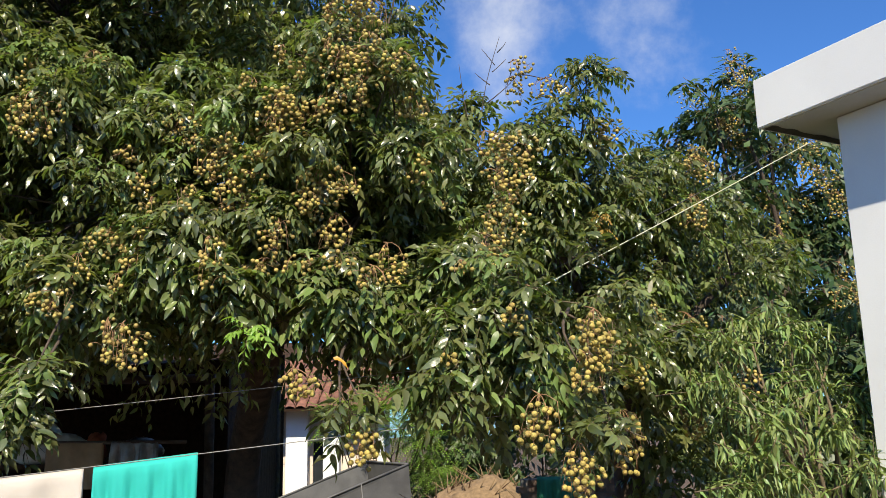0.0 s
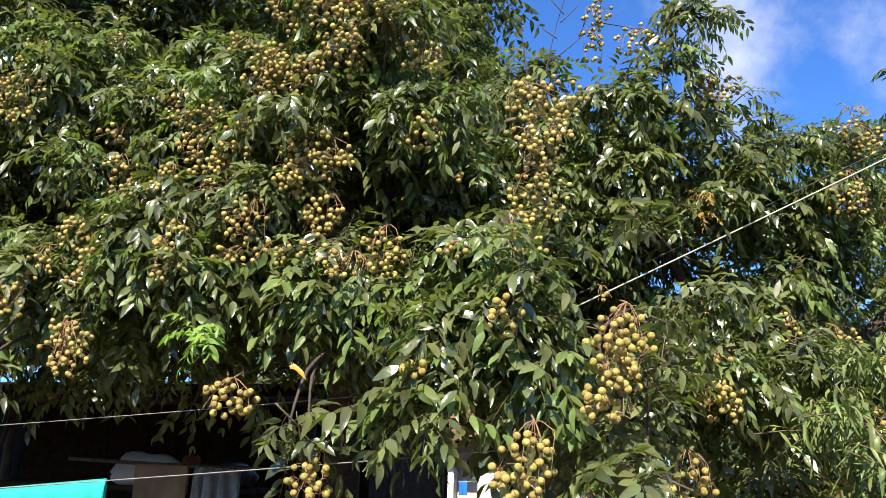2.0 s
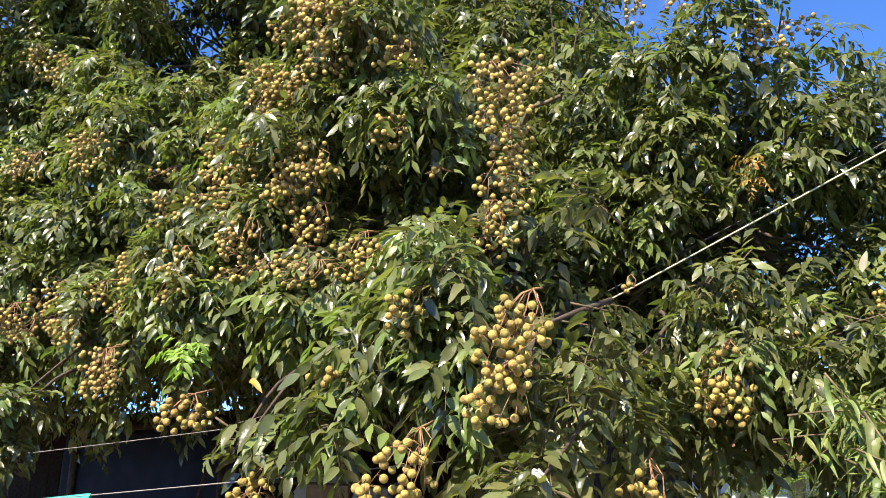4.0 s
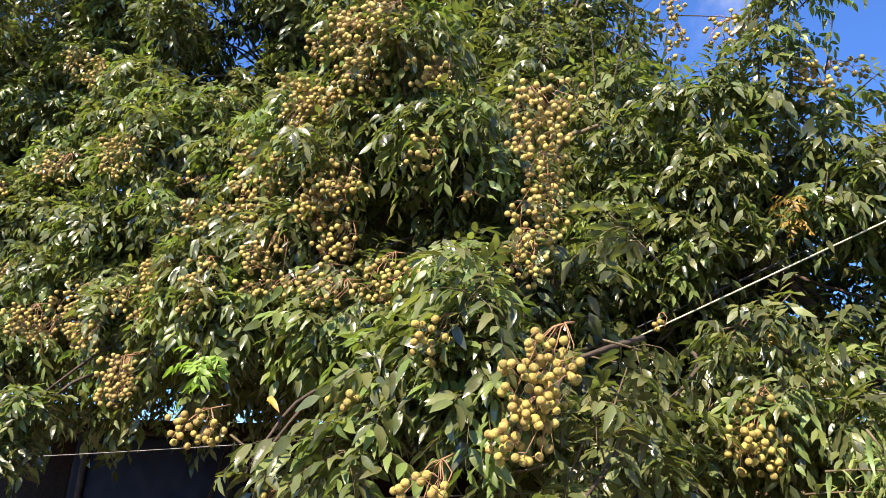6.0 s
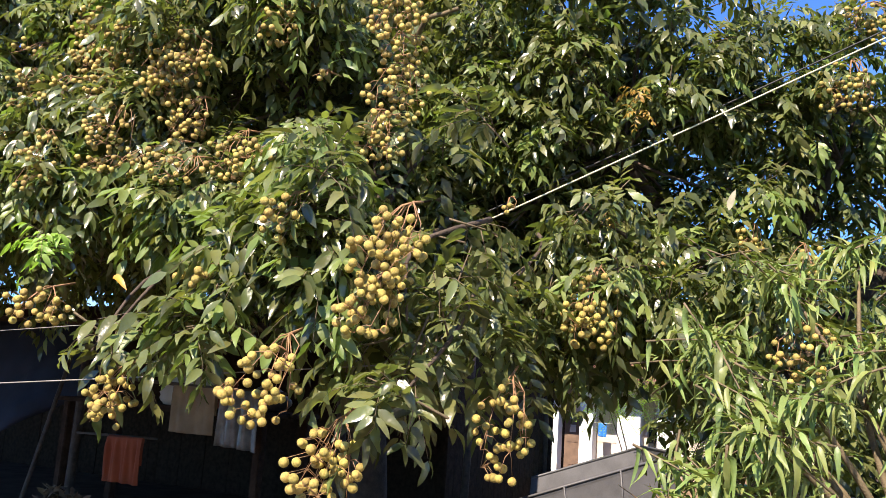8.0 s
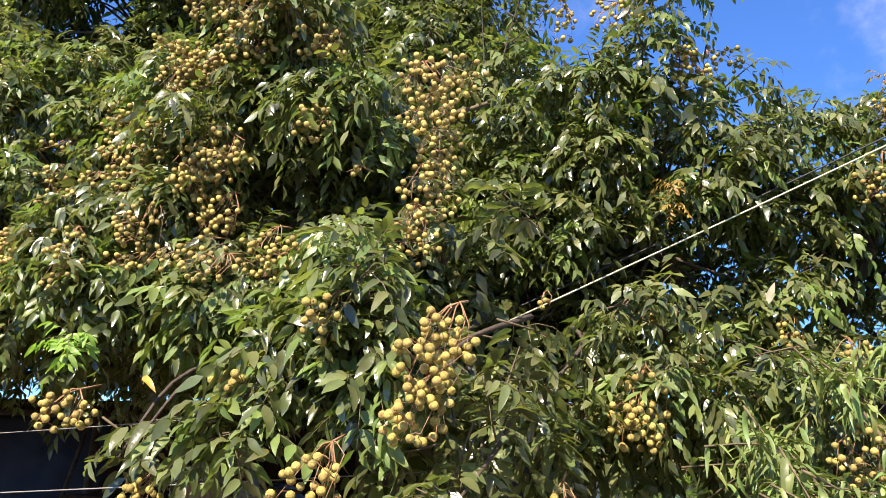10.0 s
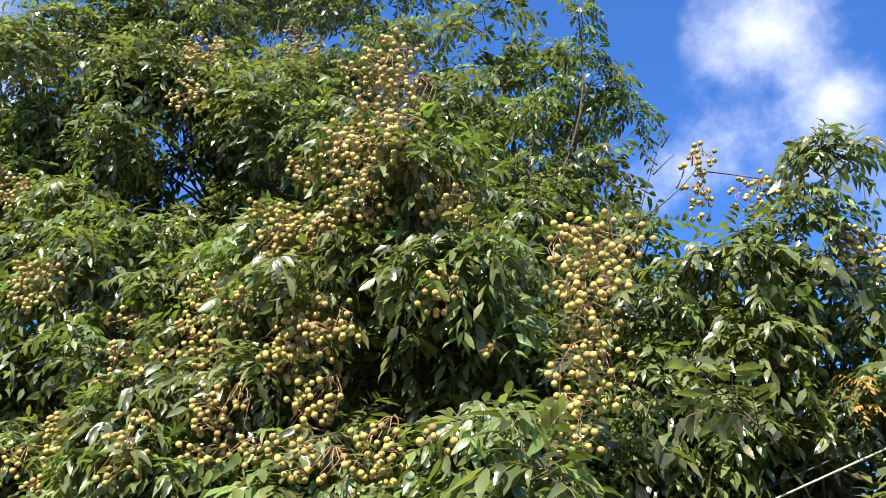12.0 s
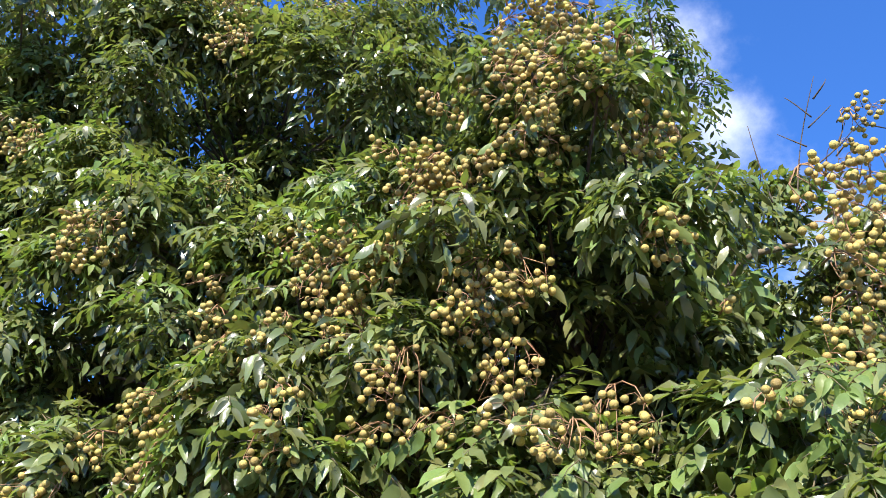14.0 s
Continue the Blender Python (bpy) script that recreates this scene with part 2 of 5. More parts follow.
def longan_shoot(rng, elev, leaves=6, rows=5, size=1.0, ribs=True, broad=1.0):
    """A twig that points along +x, raised by elev degrees, with drooping feathered leaves round it. Slot 0 leaf, slot 1 twig."""
    soup = Soup()
    a = np.array((math.cos(radians(elev)), 0, math.sin(radians(elev))))
    b = unit(np.cross(a, (0, 1, 0)))
    twig = 0.2 * size
    soup.add(*tube_arrays([-a * twig * 1.3, -a * twig * 0.5 + UP * 0.006, a * 0.02], [0.0042, 0.0035, 0.002], 4), 1)
    for k in range(leaves):
        ang = 2.4 * k + rng.uniform(-0.4, 0.4)
        radial = np.array((0, 1, 0)) * math.cos(ang) + b * math.sin(ang)
        root = -a * twig * (1 - (k + 0.5) / leaves)
        way = unit(a * rng.uniform(0.45, 0.95) + radial * 0.9 + UP * rng.uniform(-0.15, 0.35))
        L = rng.uniform(0.14, 0.24) * size
        sag = rng.uniform(0.2, 0.75)
        pts = [root + way * L * s - UP * sag * L * s * s for s in (0, 0.35, 0.7, 1)]
        if ribs:
            soup.add(*tube_arrays(pts, [0.0022, 0.0018, 0.0014, 0.001], 3), 1)
        pairs = rng.randint(4, 5)
        twist = np.array((rng.uniform(-0.6, 0.6), rng.uniform(-0.6, 0.6), 0))
        hang, spread = rng.uniform(-0.2, 0.8), rng.uniform(0.55, 0.95)
        for j in range(pairs):
            s = 0.26 + 0.74 * j / (pairs - 1)
            p = root + way * L * s - UP * sag * L * s * s
            tan = unit(way - UP * 2 * sag * s)
            side = unit(np.cross(tan, UP))
            for sg in (-1, 1):
                d = unit(tan * (0.35 + 0.4 * s + rng.uniform(-0.15, 0.15)) + sg * side * spread - UP * (hang + rng.uniform(-0.2, 0.2)))
                up = unit(UP + 0.4 * tan + twist + np.array((rng.uniform(-0.35, 0.35), rng.uniform(-0.35, 0.35), 0)))
                ln = rng.uniform(0.062, 0.112) * size * (0.78 if j == 0 else 1)
                soup.add(*leaflet(p + d * 0.006, d, up, ln, ln * rng.uniform(0.29, 0.37) * broad, rng.uniform(-0.05, 0.5), rng.uniform(0.1, 0.55), rows, rng.uniform(0.05, 0.4), rng.uniform(-0.18, 0.18)), 0)
    return soup


def peach_shoot(rng, elev, rows=7):
    """A long whip with narrow, arching leaves."""
    soup = Soup()
    a = np.array((math.cos(radians(elev)), 0, math.sin(radians(elev))))
    b = unit(np.cross(a, (0, 1, 0)))
    L = rng.uniform(0.28, 0.42)
    stem = lambda s: a * L * (s - 1) - UP * 0.12 * L * s * s
    soup.add(*tube_arrays([stem(s) for s in (0, 0.33, 0.66, 1)], [0.004, 0.003, 0.002, 0.001], 4), 1)
    n = rng.randint(16, 21)
    for k in range(n):
        s = (k + 0.5) / n
        ang = 2.4 * k + rng.uniform(-0.3, 0.3)
        radial = np.array((0, 1, 0)) * math.cos(ang) + b * math.sin(ang)
        d = unit(a * (0.35 + 0.7 * s) + radial * 0.85 + UP * rng.uniform(-0.75, 0.2))
        ln = rng.uniform(0.05, 0.1)
        soup.add(*leaflet(stem(s), d, unit(UP + 0.2 * radial), ln, ln * rng.uniform(0.19, 0.245), rng.uniform(0.4, 1.3), rng.uniform(0.3, 0.8), rows, rng.uniform(0.2, 0.7), rng.uniform(-0.35, 0.35)), 0)
    return soup


def scatter(name, templates, places, mats):
    """Joins copies of template shoots, each at (x, y, z, turn about z, elevation, scale), into one mesh."""
    vs, fs, ms, off = [], [], [], 0
    for x, y, z, turn, elev, size, pick in places:
        tv, tf, tm = templates[pick]
        c, s = math.cos(turn) * size, math.sin(turn) * size
        v = np.empty_like(tv)
        v[:, 0], v[:, 1], v[:, 2] = tv[:, 0] * c - tv[:, 1] * s + x, tv[:, 0] * s + tv[:, 1] * c + y, tv[:, 2] * size + z
        vs.append(v), fs.append(tf + off), ms.append(tm)
        off += len(tv)
    v, f, m = np.concatenate(vs), np.concatenate(fs), np.concatenate(ms)
    me = bpy.data.meshes.new(name)
    me.vertices.add(len(v)), me.loops.add(f.size), me.polygons.add(len(f))
    me.vertices.foreach_set("co", v.ravel())
    me.loops.foreach_set("vertex_index", f.ravel())
    me.polygons.foreach_set("loop_start", np.arange(0, f.size, 4))
    me.polygons.foreach_set("loop_total", np.full(len(f), 4))
    for mat in mats:
        me.materials.append(mat)
    me.polygons.foreach_set("material_index", m)
    me.update(calc_edges=True)
    me.validate()
    me.shade_smooth()
    return me


def quads(soup):
    """A soup as arrays of verts, quads and slots (tube ends left out)."""
    keep = [(f, m) for f, m in zip(soup.f, soup.m) if len(f) == 4]
    return np.concatenate(soup.v), np.array([f for f, _ in keep]), np.array([m for _, m in keep])


ELEVATIONS = (-50, -20, 10, 40, 70)
rng = random.Random(7)
SHOOT_SOUPS = [longan_shoot(rng, e, 6, 7, 0.92, True, 1.04) for e in ELEVATIONS for _ in range(4)]
SHOOTS = [quads(longan_shoot(rng, e, 6, 4, 0.76, False, 1.06)) for e in ELEVATIONS for _ in range(4)]
HIGH_SHOOTS = [quads(longan_shoot(rng, e, 6, 4, 0.86, False, 1.08)) for e in ELEVATIONS for _ in range(4)]
INNER_SHOOTS = [quads(longan_shoot(rng, e, 4, 4, 1.05, False, 1.15)) for e in ELEVATIONS for _ in range(4)]
FAR_SHOOTS = [quads(longan_shoot(rng, e, 3, 3, 1.2, False, 1.15)) for e in ELEVATIONS for _ in range(4)]
PEACH_SOUPS = [peach_shoot(rng, e) for e in ELEVATIONS for _ in range(3)]
PEACH_SHOOTS = [quads(s) for s in PEACH_SOUPS]


def pick_shoot(way, r, per):
    """The template whose rise is nearest to way's."""
    e = math.degrees(math.asin(max(-1, min(1, way[2]))))
    i = min(range(5), key=lambda k: abs(ELEVATIONS[k] - e))
    return i * per + r.randrange(per)


def clothe(lobes, r, per, bias=(0, -0.5, 0.35), low=0.6, grow=(0.85, 1.15), clear=()):
    """Shoots over the outside of each bough end (x, y, z, radius, count): they point outwards and a little down."""
    places = []
    for x, y, z, rad, n in lobes:
        for _ in range(n):
            d = unit(np.array((r.gauss(0, 1), r.gauss(0, 1), r.gauss(0, 0.9))) * 0.62 + np.array(bias))
            k = rad * (low + (1.08 - low) * r.random())
            if any(((x + d[0] * k - a) / (0.9 * w + 0.02)) ** 2 + ((z + d[2] * k * 0.9 - c) / (0.9 * h + 0.02)) ** 2 < 1 and y + d[1] * k < b + 0.03 for a, b, c, w, h, _ in clear):
                continue
            w = unit(d + np.array((0, 0, -0.15)))
            places.append((x + d[0] * k, y + d[1] * k, z + d[2] * k * 0.9, math.atan2(w[1], w[0]) + r.uniform(-0.5, 0.5), 0, r.uniform(*grow), pick_shoot(w, r, per)))
    return places


# ---- the front of the big longan crown: how far off it stands at (x, z) ----
FRONT = [(-2.3, 1.8, 4.5), (-1.8, 1.8, 4.35), (-1.05, 2.0, 4.5), (-0.67, 1.75, 4.28), (-0.4, 1.5, 4.4), (0.1, 1.83, 4.28), (0.41, 1.5, 4.12),
         (0.66, 1.35, 4.27), (0.55, 2.0, 4.3), (0.73, 1.95, 4.32), (-2.0, 2.42, 4.65), (-1.2, 2.43, 4.55), (-0.55, 2.57, 4.68), (-0.31, 2.46, 4.8),
         (0.14, 2.73, 4.86), (0.32, 2.43, 4.6), (0.36, 2.68, 4.82), (-2.4, 2.8, 5.05), (-1.6, 3.4, 5.0), (-1.2, 3.1, 4.75), (-0.87, 3.4, 4.76),
         (-0.55, 3.25, 4.64), (-0.24, 3.4, 4.42), (-0.35, 4.0, 4.5), (-0.08, 3.0, 4.7), (0.43, 3.04, 4.76), (-2.2, 3.3, 4.6), (-2.4, 4.1, 4.9),
         (-1.75, 3.9, 5.45), (-2.45, 4.75, 5.1), (-3.3, 4.8, 5.05)]
HOLLOWS = [(-3.2, 3.6, 0.1), (-2.95, 2.5, 0.2), (-3.6, 2.9, 0.16), (-4.2, 3.8, 0.12), (-3.0, 4.3, 0.1), (-0.95, 2.25, 0.12),
           (-2.48, 3.05, 0.26), (-1.95, 4.15, 0.24), (-2.3, 4.2, 0.2), (-0.2, 2.76, 0.15), (-0.05, 2.66, 0.1), (0.74, 2.74, 0.22), (0.55, 2.45, 0.14),
           (-2.35, 4.55, 0.3), (-0.25, 1.85, 0.12), (-0.38, 1.76, 0.14)]


def front(x, z):
    w = [1 / ((x - a) ** 2 + (z - b) ** 2 + 0.01) ** 1.5 for a, b, _ in FRONT]
    return sum(k * c for k, (_, _, c) in zip(w, FRONT)) / sum(w)


def along(table, x):
    return float(np.interp(x, [a for a, _ in table], [b for _, b in table]))


CROWN_TOP = [(-5.6, 5.0), (-4.2, 5.5), (-3.0, 5.3), (-2.2, 4.9), (-1.7, 4.2), (-1.1, 3.9), (-0.7, 4.1), (-0.45, 4.25), (-0.3, 4.05), (-0.2, 3.5), (0.05, 3.3), (0.3, 3.3), (0.75, 3.2), (0.95, 2.6)]
CROWN_FOOT = [(-5.6, 1.9), (-2.6, 2.1), (-1.9, 2.1), (-1.2, 2.12), (-0.95, 2.0), (-0.75, 1.8), (-0.5, 1.68), (-0.2, 1.78), (0.15, 1.76), (0.4, 1.52), (0.65, 1.45), (0.95, 1.55)]


def crown_boughs(r):
    """Bough ends in layers behind the crown's front: the outer ones, and those within."""
    outer, inner = [], []
    for layer, (back, step, n) in enumerate(((0.24, 0.34, 19), (0.62, 0.42, 9), (1.15, 0.5, 8), (1.9, 0.6, 8))):
        x = -5.6
        while x < 1.0:
            z = 1.3 + r.uniform(0, 0.2)
            while z < 5.2:
                px, pz = x + r.uniform(-0.12, 0.12), z + r.uniform(-0.1, 0.1)
                rad = r.uniform(0.2, 0.32) + 0.06 * layer
                inside = along(CROWN_FOOT, px) + rad * 0.5 - ((0, 0.05, 0.28, 0.3)[layer] if px < -0.9 else 0.0) < pz < along(CROWN_TOP, px) - rad * 0.8
                grow = (1.0, 0.8, 0.65, 0.6)[layer]
                if inside and not (layer < 3 and any(math.hypot(px - a, pz - b) < c * grow + rad * 0.45 for a, b, c in HOLLOWS)):
                    (outer if layer == 0 else inner).append((px, front(px, pz) + back + r.uniform(-0.08, 0.1), pz, rad, n))
                z += step
            x += step
    return outer, inner


# ---- trees ----
def limb(parent, name, points, r0, r1, mat, sides=7):
    pts = [Vector(p) for p in points]
    fine = []
    for i in range(len(pts) - 1):
        a, b = pts[i], pts[i + 1]
        p0, p3 = pts[max(0, i - 1)], pts[min(len(pts) - 1, i + 2)]
        for k in range(4):
            s = k / 4
            fine.append(0.5 * ((2 * a) + (b - p0) * s + (2 * p0 - 5 * a + 4 * b - p3) * s * s + (3 * a - p0 - 3 * b + p3) * s ** 3))
    fine.append(pts[-1])
    n = len(fine)
    v, f = tube_arrays([tuple(p) for p in fine], [r0 + (r1 - r0) * i / (n - 1) for i in range(n)], sides)
    soup = Soup()
    soup.add(v, f)
    return mesh_part(name, soup.mesh(name, [mat]), None, parent)


def fork_to(a, b, r, bow=0.15):
    a, b = Vector(a), Vector(b)
    m = (a + b) / 2 + Vector((r.uniform(-1, 1), r.uniform(-1, 1), r.uniform(0, 1))) * bow
    return [a, m, b]


def laden(groups, k=0.85):
    """Clusters with as many fruits as their size holds."""
    return [(x, y, z, w, h, max(3, round(k * math.pi * w * h / 0.00115))) for group in groups for x, y, z, w, h in group]


def fruit_cluster(parent, x, y, z, wide, tall, count, r, fruit_mesh=None, balls=None, plump=1.0):
    """A hanging panicle: a stalk from above that forks into stalklets, each ending in a round fruit. (x, y, z) is its middle."""
    soup = Soup()
    top = np.array((x + r.uniform(-0.6, 0.3) * wide, y + 0.07, z + tall * r.uniform(0.85, 1.1) + 0.02))
    knots = []
    soup.add(*tube_arrays([top + np.array((-0.03, 0.12, 0.03)), top], [0.004, 0.004], 5), 1)
    for k in range(4 + count // 14):
        end = np.array((x + r.uniform(-0.75, 0.75) * wide, y - 0.02 + r.uniform(-0.6, 0.6) * min(wide, 0.13), z - r.uniform(0.0, 0.8) * tall))
        s = r.uniform(0.3, 0.6)
        mid = top * (1 - s) + end * s + np.array(((end[0] - x) * r.uniform(0.1, 0.5), r.uniform(-0.02, 0.02), r.uniform(0.0, 0.25) * tall))
        soup.add(*tube_arrays([top, top * 0.6 + mid * 0.4 + np.array((0, -0.006, 0.01)), mid, end], [0.0026, 0.0022, 0.0018, 0.001], 4), 1)
        knots += [mid, (mid + end) / 2, end]
    deep = min(wide, 0.13)
    spots, tries = [], 0
    while len(spots) < count and tries < count * 40:
        tries += 1
        d = unit((r.gauss(0, 1), r.gauss(0, 1), r.gauss(0, 1))) * r.random() ** 0.4
        p = np.array((x + d[0] * wide * (0.85 + 0.2 * d[2]), y - 0.02 + d[1] * deep, z + d[2] * tall - 0.2 * tall * abs(d[0])))
        if all(np.sum((p - q) ** 2) > 0.0235 ** 2 for q in spots):
            spots.append(p)
    ball_v, ball_f = balls or FRUIT
    made = []
    for p in spots:
        k = min(knots, key=lambda q: np.sum((q - p) ** 2) + 4 * max(0, p[2] - q[2]) ** 2)
        mid = (k + p) / 2 + np.array((0, 0, 0.25 * np.linalg.norm(k - p)))
        soup.add(*tube_arrays([k, mid, p + np.array((0, 0, 0.011))], [0.0016, 0.0013, 0.001], 3), 1)
        size = r.uniform(0.0122, 0.0155) * (1.0 if fruit_mesh else 0.9) * plump
        if fruit_mesh is None:
            soup.add(ball_v * size + p, ball_f, 0)
        else:
            made.append((p, size))
    cluster = mesh_part("panicle", soup.mesh("panicle", [RIND, STALK]), None, parent)
    for p, size in made:
        f = new("fruit", fruit_mesh)
        f.parent = cluster
        f.location, f.scale = p, (size, size, size)
        f.rotation_euler = (r.uniform(0, 6), r.uniform(0, 6), 0)
    return cluster


def ball(segments=9, rings=6):
    bm = bmesh.new()
    bmesh.ops.create_uvsphere(bm, u_segments=segments, v_segments=rings, radius=1.0)
    for v in bm.verts:
        v.co.z *= 0.96
    out = np.array([tuple(v.co) for v in bm.verts]), [tuple(v.index for v in f.verts) for f in bm.faces]
    bm.free()
    return out


FRUIT, SMALL_FRUIT = ball(7, 5), ball(5, 4)
bm = bmesh.new()
bmesh.ops.create_uvsphere(bm, u_segments=10, v_segments=7, radius=1.0)
fruit_piece = bpy.data.meshes.new("fruit")
bm.to_mesh(fruit_piece)
bm.free()
fruit_piece.materials.append(RIND_PIECE)
fruit_piece.shade_smooth()

# middle of each hanging cluster, half its width and height, number of fruits
NEAR_CLUSTERS = [(0.76, 4.28, 1.93, 0.14, 0.15, 74), (0.71, 4.26, 1.77, 0.11, 0.1, 34), (0.45, 4.14, 1.52, 0.13, 0.13, 46), (0.64, 4.2, 1.29, 0.14, 0.13, 58), (-0.387, 4.365, 1.447, 0.105, 0.12, 38),
                 (-0.685, 4.253, 1.75, 0.13, 0.075, 28), (0.03, 4.26, 1.865, 0.07, 0.035, 9), (0.36, 4.265, 2.05, 0.075, 0.085, 18), (0.99, 4.7, 1.44, 0.11, 0.17, 42), (1.13, 5.14, 1.87, 0.13, 0.16, 58)]
LOW_CLUSTERS = [(-1.8, 4.8, 2.585, 0.25, 0.115), (-1.2, 4.54, 2.41, 0.11, 0.16), (-1.955, 4.646, 2.415, 0.09, 0.085), (-2.017, 4.532, 2.224, 0.117, 0.1), (-1.591, 4.46, 1.97, 0.13, 0.125),
                (-0.89, 4.63, 2.577, 0.13, 0.116), (-0.954, 4.676, 2.4, 0.145, 0.058), (-0.75, 4.68, 2.42, 0.11, 0.06), (-0.544, 4.66, 2.43, 0.126, 0.07), (-0.37, 4.534, 2.32, 0.13, 0.06),
                (-0.27, 4.74, 2.425, 0.15, 0.12), (0.12, 4.44, 2.344, 0.075, 0.04), (-0.6, 4.77, 2.61, 0.14, 0.13), (-0.72, 4.74, 2.78, 0.12, 0.1)]
HIGH_CLUSTERS = [(-0.44, 4.7, 4.1, 0.19, 0.14), (-0.47, 4.76, 3.95, 0.25, 0.15), (-0.44, 4.61, 3.56, 0.27, 0.14), (-0.53, 4.73, 3.4, 0.21, 0.125), (-0.79, 4.84, 3.345, 0.2, 0.14), (-1.03, 5.02, 3.316, 0.117, 0.117),
                 (-0.13, 4.76, 3.35, 0.14, 0.11), (-0.1, 4.733, 2.98, 0.11, 0.11), (-0.614, 4.72, 2.887, 0.25, 0.14), (-0.06, 4.88, 3.16, 0.06, 0.045), (0.42, 4.8, 3.12, 0.24, 0.115), (0.41, 4.78, 2.95, 0.18, 0.105),
                 (0.41, 4.87, 2.856, 0.12, 0.1), (0.39, 4.88, 2.695, 0.17, 0.14), (0.32, 4.88, 2.5, 0.14, 0.13), (0.03, 4.84, 2.79, 0.025, 0.02)]
SIDE_CLUSTERS = [(-1.55, 5.02, 3.35, 0.2, 0.1), (-1.25, 4.83, 3.03, 0.19, 0.12), (-1.17, 4.82, 2.85, 0.18, 0.125), (-1.84, 5.1, 3.18, 0.18, 0.12), (-1.24, 4.87, 3.15, 0.15, 0.1), (-0.907, 4.775, 3.377, 0.17, 0.15),
                 (-2.29, 4.7, 3.33, 0.23, 0.16), (-2.44, 4.95, 3.64, 0.11, 0.17), (-2.216, 5.3, 3.92, 0.12, 0.1), (-2.6, 4.5, 2.3, 0.15, 0.12), (-2.13, 4.6, 2.23, 0.1, 0.07), (-1.75, 4.6, 2.02, 0.11, 0.12)]
TOP_CLUSTERS = [(-2.8, 5.72, 5.56, 0.33, 0.15), (-2.95, 5.47, 5.55, 0.28, 0.17), (-4.265, 5.47, 6.21, 0.22, 0.17), (-3.77, 4.6, 2.8, 0.16, 0.13), (-3.54, 4.6, 2.18, 0.13, 0.15), (-4.05, 4.6, 3.74, 0.1, 0.1),
                (-2.4, 5.29, 5.3, 0.2, 0.14), (-2.33, 5.24, 4.88, 0.18, 0.1), (-3.85, 5.19, 5.66, 0.22, 0.22), (-3.6, 6.59, 7, 0.22, 0.18), (-2.6, 6.29, 6.4, 0.18, 0.16), (-2.3, 6.09, 5.9, 0.2, 0.16)]
BACK_CLUSTERS = [(0.606, 5.646, 3.965, 0.1, 0.1), (0.567, 5.8, 3.88, 0.1, 0.12), (0.846, 5.887, 3.917, 0.22, 0.1), (1.271, 5.79, 3.994, 0.08, 0.05), (1.19, 5.9, 3.523, 0.17, 0.1), (1.27, 6.16, 3.713, 0.14, 0.09),
                 (1.146, 5.9, 3.61, 0.12, 0.07), (2.061, 6.55, 3.494, 0.18, 0.13), (1.95, 6.4, 3.1, 0.18, 0.14), (0.627, 5.5, 2.361, 0.05, 0.05), (1.093, 5.44, 2.267, 0.09, 0.045), (1.545, 6.15, 2.285, 0.09, 0.11),
                 (1.8, 6.1, 2.2, 0.1, 0.09), (1.82, 5.3, 1.76, 0.15, 0.11), (0.835, 5.06, 1.91, 0.04, 0.035), (1.19, 5.87, 2.137, 0.12, 0.045), (1.676, 5.9, 1.507, 0.11, 0.095)]


def by_rope(p):
    """Whether a shoot would hide the stretched rope."""
    low, high = 1.84 + 0.434 * (p[1] - 4.8) + 0.43 * p[0], 2.03 + 0.11 * (p[1] - 4.8) + 0.487 * p[0]
    return 0.5 < p[0] < 1.35 and p[1] < 5.85 and min(low, high) - 0.12 < p[2] < max(low, high) + 0.1


